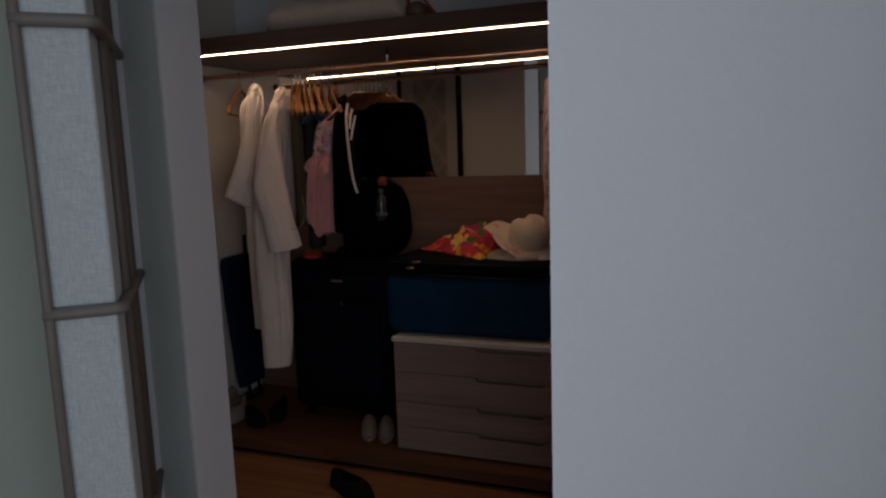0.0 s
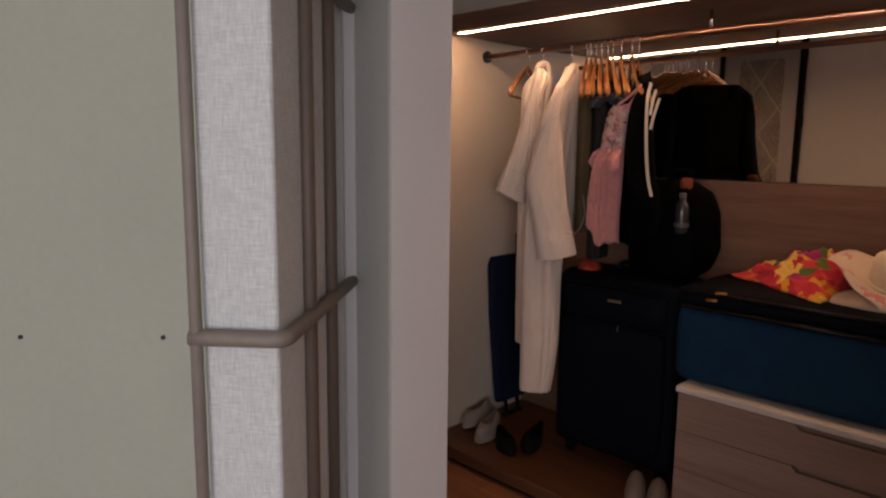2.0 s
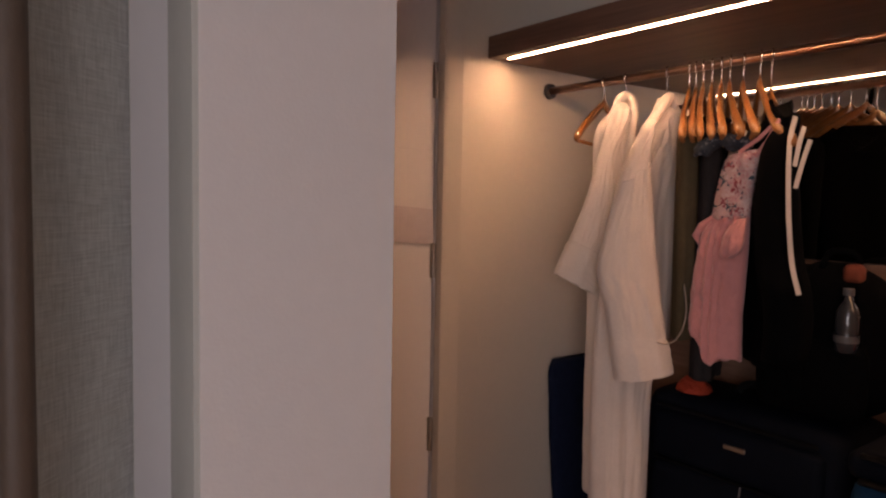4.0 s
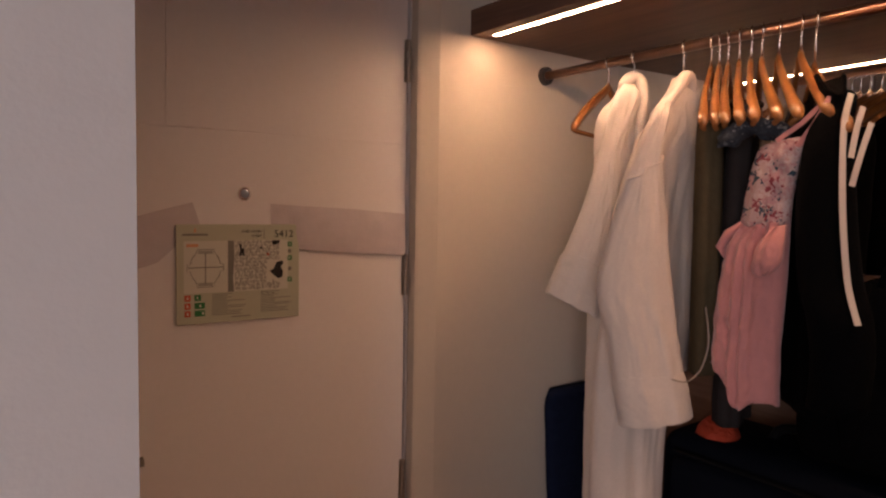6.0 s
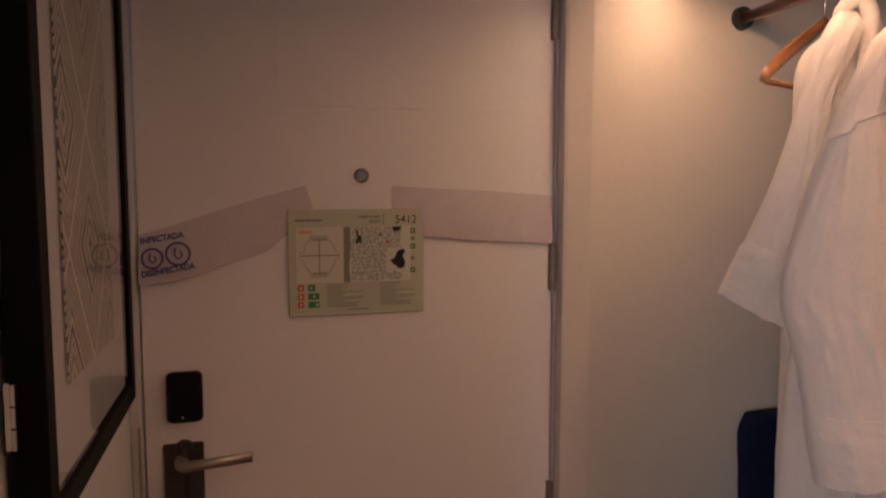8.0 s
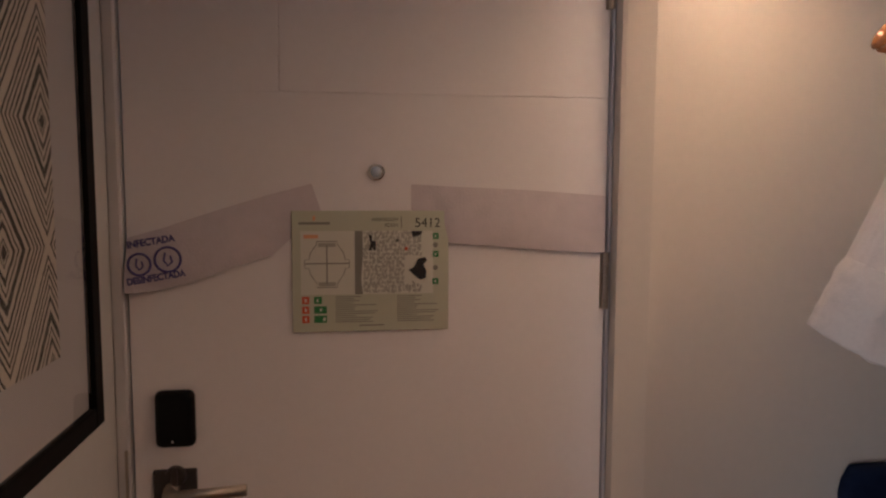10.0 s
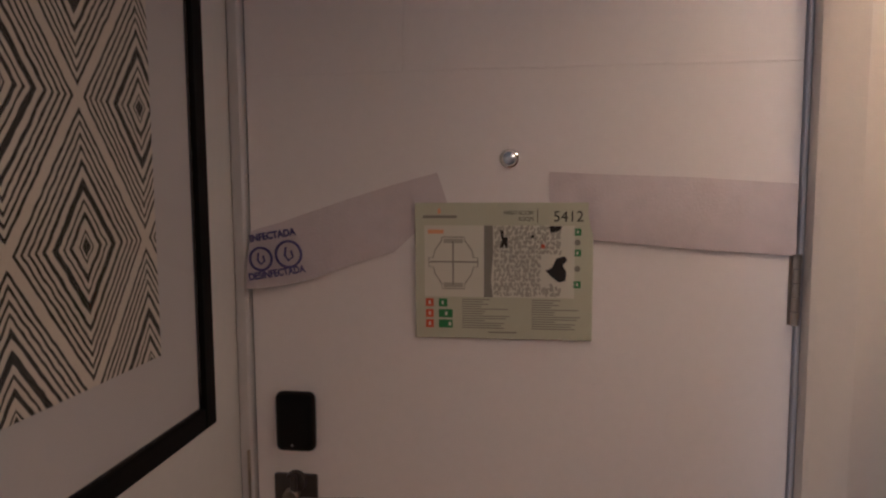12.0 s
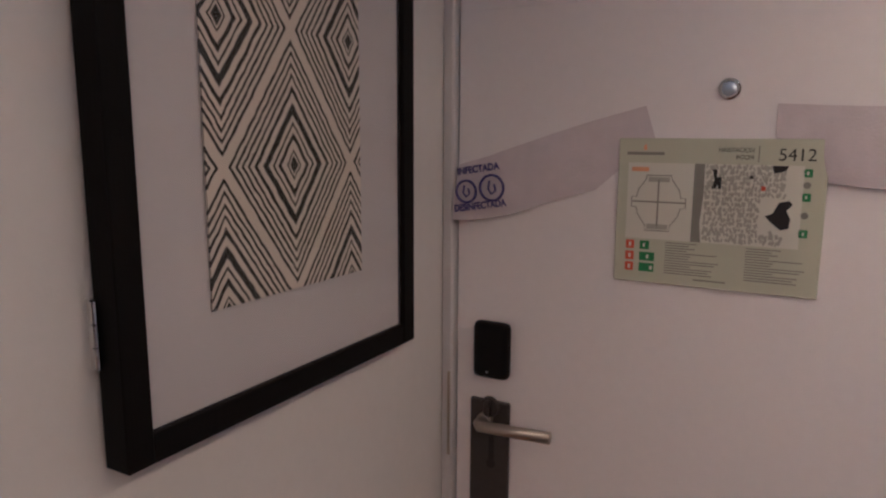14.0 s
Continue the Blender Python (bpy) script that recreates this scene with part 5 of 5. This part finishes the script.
def heap(cx, cy, z0, rx, ry, hgt, seed, nx=46, ny=46, ridge=1.0, edge=0.35):
    bm = B()
    vs = {}
    for i in range(nx + 1):
        for j in range(ny + 1):
            a, b = 2 * i / nx - 1, 2 * j / ny - 1
            q = max(abs(a), abs(b))
            r = math.hypot(a, b) or 1
            k = q / r
            x, y = a * k * rx, b * k * ry
            w = 1 + 0.18 * noise.noise(Vector((a * 1.4, b * 1.4, seed)))
            d = min(1, q)
            f = max(0, 1 - d ** 2.2) ** 0.55
            n1 = noise.noise(Vector((x * 16 + seed, y * 16, seed)))
            n2 = abs(noise.noise(Vector((x * 26 + y * 8, y * 20 - x * 6, seed + 4))))
            z = z0 + 0.004 + hgt * f * (0.75 + 0.35 * n1 * ridge) + ridge * 0.022 * n2 * f
            vs[i, j] = bm.verts.new((cx + x * w, cy + y * w, z))
    for i in range(nx):
        for j in range(ny):
            bm.faces.new((vs[i, j], vs[i + 1, j], vs[i + 1, j + 1], vs[i, j + 1]))
    rim = [vs[i, 0] for i in range(nx + 1)] + [vs[nx, j] for j in range(1, ny + 1)] + [vs[i, ny] for i in range(nx - 1, -1, -1)] + [vs[0, j] for j in range(ny - 1, 0, -1)]
    bm.faces.new(rim)
    return bm


part("fold", heap(0.480, -0.662, 0.906, 0.050, 0.048, 0.046, 2.0, 26, 26, 0.6), M_ORANGE, oc, smooth=True)


def crumple(corners, z0, lift, seed, n=64):
    """Cloth thrown down over a four-cornered patch, rising towards its second side, with a rucked, pointed outline."""
    a, b, c, d = [Vector(q) for q in corners]
    bm = B()
    vs = {}
    for i in range(n + 1):
        for j in range(n + 1):
            u, v = i / n, j / n
            q = (a * (1 - u) + b * u) * (1 - v) + (d * (1 - u) + c * u) * v
            edge = min(1.0, min(u, 1 - u, v, 1 - v) * 7)
            r1 = noise.noise(Vector((u * 3.2 + seed, v * 4.0, seed)))
            r2 = 1 - 2.2 * abs(noise.noise(Vector((u * 4.0 - v * 3.0, v * 5.0 + u * 2.5, seed + 5))))
            r3 = 1 - 2.0 * abs(noise.noise(Vector((u * 9.0 + v * 6.0, v * 9.0 - u * 4.0, seed + 9))))
            hgt = lift * (0.25 + 0.75 * v) * (0.35 + 0.65 * min(1, 2.2 * u)) * (0.62 + 0.5 * r1 + 0.34 * r2 + 0.13 * r3)
            w = Vector((noise.noise(Vector((u * 4, v * 4, seed + 1))), noise.noise(Vector((u * 4, v * 4, seed + 2))))) * 0.028
            vs[i, j] = bm.verts.new((q.x + w.x, q.y + w.y, z0 + 0.003 + max(0.0, hgt) * edge ** 0.5))
    for i in range(n):
        for j in range(n):
            bm.faces.new((vs[i, j], vs[i + 1, j], vs[i + 1, j + 1], vs[i, j + 1]))
    rim = [vs[i, 0] for i in range(n + 1)] + [vs[n, j] for j in range(1, n + 1)] + [vs[i, n] for i in range(n - 1, -1, -1)] + [vs[0, j] for j in range(n - 1, 0, -1)]
    bm.faces.new(rim)
    return bm


part("cloth", crumple([(0.56, -1.225), (0.27, -1.62), (0.625, -1.66), (0.635, -1.30)], 0.950, 0.122, 3.0), M_TOWEL, tw, smooth=True)

# sun hat
hat = thing("sun_hat", "cream straw sun hat with a pink printed brim", "hat")
HC = Vector((0.44, -1.760, 0.985))
bm = B()
rows = []
prof = [(0.002, 0.120), (0.040, 0.118), (0.070, 0.109), (0.090, 0.093), (0.099, 0.070), (0.100, 0.042), (0.098, 0.016), (0.096, 0.003)]
for r, z in prof:
    row = []
    for k in range(48):
        a = 2 * math.pi * k / 48
        x_, y_ = r * math.cos(a), 0.92 * r * math.sin(a)
        # soft pinch across the crown
        dent = 0.020 * math.exp(-((y_ - 0.030 - 0.3 * x_) / 0.016) ** 2) * min(1, z / 0.08)
        row.append(bm.verts.new(HC + Vector((0.02 + x_ * (1 - 0.8 * dent), -0.030 + y_, z - dent + 0.005 * math.sin(2 * a + r * 30)))))
    rows.append(row)
for a, b in zip(rows, rows[1:]):
    for k in range(48):
        bm.faces.new((a[k], a[(k + 1) % 48], b[(k + 1) % 48], b[k]))
bm.faces.new(rows[0][::-1])
part("crown", bm, M_HAT, hat, "soft pinched straw crown", smooth=True)
bm = B()
rows = []
for th in (0.0, -0.004):
    for g in ((0.0, 0.2, 0.4, 0.6, 0.8, 1.0) if th == 0 else (1.0, 0.8, 0.6, 0.4, 0.2, 0.0)):
        row = []
        for k in range(72):
            a = 2 * math.pi * k / 72
            side = max(0.0, math.sin(a))
            r = 0.096 + g * (0.062 + 0.062 * side ** 2 + 0.006 * math.sin(5 * a))
            wv = 0.020 * g * math.sin(3 * a + 0.6) + 0.010 * g * g * math.sin(7 * a) - 0.022 * g * g * (1 - side) + 0.062 * g * side ** 2
            row.append(bm.verts.new(HC + Vector((0.02 + r * math.cos(a), -0.030 + r * 0.94 * math.sin(a), 0.004 + wv + th))))
        rows.append(row)
for a, b in zip(rows, rows[1:]):
    for k in range(72):
        bm.faces.new((a[k], a[(k + 1) % 72], b[(k + 1) % 72], b[k]))
part("brim", bm, M_HATPR, hat, "wavy brim with a pink print", smooth=True)
part("hat_band", tube(B(), [HC + Vector((0.02 + 0.099 * math.cos(a), -0.030 + 0.92 * 0.099 * math.sin(a), 0.012)) for a in [2 * math.pi * k / 36 for k in range(37)]], 0.005, 8, False), M_HAT, hat, smooth=True)
for o in hat.children:
    o.data.transform(Matrix.Translation(HC + Vector((0, 0, 0.020))) @ Matrix.Rotation(radians(-13), 4, "Y") @ Matrix.Rotation(radians(9), 4, "X") @ Matrix.Translation(-HC))
# cloth under the hat
uc = thing("folded_cover", "pale peach folded cloth under the sun hat", "cloth")
part("cloth", heap(0.44, -1.75, 0.942, 0.15, 0.150, 0.050, 8.0, 26, 26, 0.5), M_BLANKET, uc, smooth=True)

# garments at the far end of the rail
hanger(-1.897, radians(14), label="honey wood hanger holding a floral top")
hanger(-1.955, radians(14), label="honey wood hanger holding a black garment")
ft = thing("floral_top", "white and pink floral top hanging on the rail", "top")
L = local(-1.897, radians(14))
cloth("body", L, [(0.03, 0, 1.72, 0.04, 0.02), (0.03, 0, 1.69, 0.14, 0.03), (0.04, 0, 1.62, 0.17, 0.032), (0.04, 0, 1.4, 0.20, 0.035), (0.03, 0, 1.2, 0.16, 0.035), (0.0, 0, 1.06, 0.12, 0.035)], M_FLORAL2, ft, radians(14), 24, 64, 8, 0.08, 0.4)
bg = thing("black_dress", "plain black dress hanging on the rail", "dress")
L = local(-1.955, radians(14))
cloth("bodice", L, [(0.0, 0, 1.73, 0.05, 0.02), (0.0, 0, 1.70, 0.15, 0.03), (0.0, 0, 1.62, 0.19, 0.04), (0.0, 0, 1.42, 0.17, 0.04)], M_BLACKC, bg, radians(14), 14, 64, 6, 0.06, 0.1)
cloth("skirt", L, [(0.0, 0, 1.43, 0.172, 0.041), (0.0, 0, 1.25, 0.18, 0.042), (0.0, 0, 1.04, 0.18, 0.045)], M_BLACKC, bg, radians(14), 14, 64, 8, 0.07, 0.1)
part("waist_band", tube(B(), [L(0.176 * math.cos(a), 0.044 * math.sin(a), 1.425) for a in [2 * math.pi * k / 30 for k in range(31)]], 0.005, 8, False), M_BLACKC, bg, smooth=True)

# blanket roll on the shelf
bl = thing("rolled_blanket", "cream rolled blanket lying on the wardrobe shelf", "blanket")
bm = B()
STOP = SHELF_Z + 0.07
rows = []
for i in range(25):
    y = -0.60 - 0.70 * i / 24
    e = 1 - 0.55 * max(0, abs(i / 12 - 1) - 0.88) / 0.12
    row = []
    for k in range(32):
        a = 2 * math.pi * k / 32
        r = e * (1 + 0.05 * noise.noise(Vector((math.cos(a) * 1.5, y * 7, math.sin(a) * 1.5))) + 0.04 * math.sin(3 * a + 4 * y))
        row.append(bm.verts.new((0.36 + 0.135 * r * math.cos(a), y, STOP + 0.006 + 0.073 * e + max(-1, math.sin(a)) * 0.070 * r)))
    rows.append(row)
for a, b in zip(rows, rows[1:]):
    for k in range(32):
        bm.faces.new((a[k], a[(k + 1) % 32], b[(k + 1) % 32], b[k]))
bm.faces.new(rows[0][::-1]), bm.faces.new(rows[-1])
for v in bm.verts:
    v.co.z = max(v.co.z, STOP + 0.001)
part("roll", bm, M_BLANKET, bl, smooth=True)
bag = thing("brown_pouch", "small brown leather pouch on the wardrobe shelf", "pouch")
part("pouch_body", soft_box(0.25, 0.40, -1.40, -1.315, STOP + 0.001, STOP + 0.075, 0.028, 0.008, 2.0, 4), mat("brown_leather", (0.16, 0.08, 0.05), 0.55, bump=0.002), bag, smooth=True)
part("cord", tube(B(), curve([(0.26, -1.33, STOP + 0.07), (0.24, -1.36, STOP + 0.10), (0.25, -1.41, STOP + 0.07), (0.24, -1.46, STOP + 0.012)], 14), 0.006, 8), M_ORANGE, bag, smooth=True)

# ironing board leaning on the end wall
ib = thing("ironing_board", "folded ironing board with a blue cotton cover", "ironing board")
bm = B()
rows = []
for i in range(31):
    f = i / 30
    z = 0.16 + (0.885 - 0.16) * f
    hw = 0.108 + 0.022 * min(1, f * 1.6) ** 0.8
    if f > 0.93:
        hw *= 1 - 0.18 * ((f - 0.93) / 0.07) ** 2
    cx = 0.600
    yb = END_Y - 0.012 - 0.05 * (1 - f)
    row = []
    for k in range(20):
        a = 2 * math.pi * k / 20
        sx, sy = math.cos(a), math.sin(a)
        row.append(bm.verts.new((cx + hw * math.copysign(abs(sx) ** 0.35, sx), yb - 0.022 + 0.020 * math.copysign(abs(sy) ** 0.6, sy) + 0.003 * noise.noise(Vector((sx, z * 14, 0))), z)))
    rows.append(row)
for a, b in zip(rows, rows[1:]):
    for k in range(20):
        bm.faces.new((a[k], a[(k + 1) % 20], b[(k + 1) % 20], b[k]))
bm.faces.new(rows[0][::-1]), bm.faces.new(rows[-1])
part("padded_top", bm, M_BOARD, ib, "quilted blue cover", smooth=True)
for x in (0.555, 0.645):
    part("leg", tube(B(), [(x, END_Y - 0.10, PLAT_Z + 0.010), (x, END_Y - 0.058, 0.55), (0.600, END_Y - 0.05, 0.80)], 0.009, 10), M_BLACKP, ib, smooth=True)
part("foot", tube(B(), [(0.53, END_Y - 0.10, PLAT_Z + 0.011), (0.67, END_Y - 0.10, PLAT_Z + 0.011)], 0.010, 10), M_BLACKP, ib, smooth=True)
part("catch", box(B(), 0.668, 0.688, END_Y - 0.050, END_Y - 0.032, 0.86, 0.995, 0.006), M_BLACKP, ib, "black plastic catch")


# shoes
def shoe(name, label, cat, group, x, y, ang, upper, sole, length=0.26, width=0.088, height=0.085, opening=0.45, z0=None, lean=0.0):
    """Low shoe, toe towards local +x."""
    z0 = PLAT_Z if z0 is None else z0
    ob = thing(name, label, cat, group)
    m = Matrix.Translation((x, y, z0 + 0.0008 + 0.46 * width * abs(math.sin(lean)))) @ Matrix.Rotation(ang, 4, "Z") @ Matrix.Rotation(lean, 4, "X")

    def outline(a, k=1.0):
        px, py = math.cos(a), math.sin(a)
        w = 0.5 + 0.08 * math.sin(2.2 * px + 0.5) - (0.06 if px < -0.2 else 0)
        return 0.5 * length * px * k, width * w * py * k * (0.92 if px > 0 else 0.85)

    bm = B()
    rows = []
    for z, k in ((0.0, 0.97), (0.004, 1.0), (0.020, 1.0), (0.023, 0.97)):
        rows.append([bm.verts.new((*outline(2 * math.pi * i / 32, k), z)) for i in range(32)])
    for a, b in zip(rows, rows[1:]):
        for i in range(32):
            bm.faces.new((a[i], a[(i + 1) % 32], b[(i + 1) % 32], b[i]))
    bm.faces.new(rows[0][::-1]), bm.faces.new(rows[-1])
    bm.transform(m)
    part("sole", bm, sole, ob, smooth=False)
    bm = B()
    rows = []
    for j in range(9):
        f = j / 8
        row = []
        for i in range(32):
            a = 2 * math.pi * i / 32
            ox, oy = outline(a, 0.95)
            front = (math.cos(a) + 1) / 2
            top = height * (0.55 + 0.45 * (1 - front)) if front < 0.5 else height * 0.78
            shrink = 1 - 0.45 * f ** 2.5
            cxx = -0.06 * length * f
            row.append(bm.verts.new((cxx + (ox - cxx) * shrink * (1 - 0.10 * f * (front > 0.5)), oy * (1 - 0.5 * f ** 2), 0.021 + (top - 0.021) * math.sin(f * math.pi / 2))))
        rows.append(row)
    for a, b in zip(rows, rows[1:]):
        for i in range(32):
            bm.faces.new((a[i], a[(i + 1) % 32], b[(i + 1) % 32], b[i]))
    bm.transform(m)
    part("upper", bm, upper, ob, smooth=True)
    bm = B()
    bm.faces.new([bm.verts.new((*outline(2 * math.pi * i / 24, 0.88), 0.0255)) for i in range(24)])
    bm.transform(m)
    part("insole", bm, sole, ob)
    return ob


def slipper(x, y, ang):
    """Flat towelling slipper, toe towards local +x."""
    ob = thing("slipper", "beige towelling hotel slipper on the base board", "slipper", "pair of slippers")
    m = Matrix.Translation((x, y, PLAT_Z + 0.0008)) @ Matrix.Rotation(ang, 4, "Z")

    def rim(a, k=1.0):
        return 0.128 * math.cos(a) * k, (0.039 + 0.007 * math.cos(a)) * math.sin(a) * k

    bm = B()
    rows = [[bm.verts.new((*rim(2 * math.pi * i / 32, k), z)) for i in range(32)] for z, k in ((0, 0.96), (0.004, 1), (0.014, 1), (0.018, 0.96))]
    for a, b in zip(rows, rows[1:]):
        for i in range(32):
            bm.faces.new((a[i], a[(i + 1) % 32], b[(i + 1) % 32], b[i]))
    bm.faces.new(rows[0][::-1]), bm.faces.new(rows[-1])
    bm.transform(m)
    part("sole", bm, M_SLIP, ob)
    bm = B()
    outer, inner = [], []
    for i in range(13):
        x_ = -0.03 + 0.155 * i / 12
        w = (0.039 + 0.007 * x_ / 0.128) * math.sqrt(max(0.02, 1 - (x_ / 0.131) ** 2))
        hgt = 0.068 * math.sqrt(max(0.02, 1 - ((x_ + 0.03) / 0.16) ** 2.5))
        outer.append([bm.verts.new((x_, w * math.cos(a), 0.012 + hgt * math.sin(a))) for a in [math.pi * k / 14 for k in range(15)]])
        inner.append([bm.verts.new((x_ - 0.001, 0.93 * w * math.cos(a), 0.012 + 0.92 * hgt * math.sin(a))) for a in [math.pi * k / 14 for k in range(15)]])
    for rows, flip in ((outer, False), (inner, True)):
        for a, b in zip(rows, rows[1:]):
            for k in range(14):
                bm.faces.new((a[k], a[k + 1], b[k + 1], b[k]))
    for k in range(14):
        bm.faces.new((outer[0][k], inner[0][k], inner[0][k + 1], outer[0][k + 1]))
    bm.transform(m)
    part("toe_cover", bm, M_SLIP, ob, smooth=True)
    return ob


slipper(0.330, -1.010, radians(205))
slipper(0.338, -1.100, radians(201))
shoe("trainer", "white leather trainer tumbled by the end wall", "shoe", "pair of trainers", 0.385, -0.128, radians(184), M_SHOEW, M_SHOEW, length=0.24, height=0.095, lean=radians(14))
shoe("trainer", "white leather trainer standing beside its pair", "shoe", "pair of trainers", 0.320, -0.245, radians(196), M_SHOEW, M_SHOEW, length=0.24, height=0.090)
shoe("sandal", "black low sandal lying on the base board", "shoe", "pair of sandals", 0.285, -0.372, radians(235), M_SOLE, M_SOLE, height=0.065, length=0.25)
shoe("sandal", "black low sandal tipped beside its pair", "shoe", "pair of sandals", 0.375, -0.455, radians(205), M_SOLE, M_SOLE, height=0.075, lean=radians(-22))

shoe("black_shoe", "black leather shoe lying on the oak floor", "shoe", "", -0.115, -1.14, radians(250), M_SOLE, M_SOLE, length=0.27, width=0.10, height=0.09, z0=0.0)

# floor boards
bw = 0.145
x = -1.03
fl = bpy.data.objects["floor"]
rnd = random.Random(3)
while x < 0.14:
    y = -2.2 - rnd.random() * 0.8
    while y < -0.02:
        ln = 1.2
        y1 = min(y + ln, -0.02)
        if y1 - y > 0.05:
            part("plank", box(B(), x + 0.0008, min(x + bw, 0.149) - 0.0008, y + 0.0008, y1 - 0.0008, -0.0115, 0.0, 0.0012), M_FLOOR, fl)
        y = y1
    x += bw
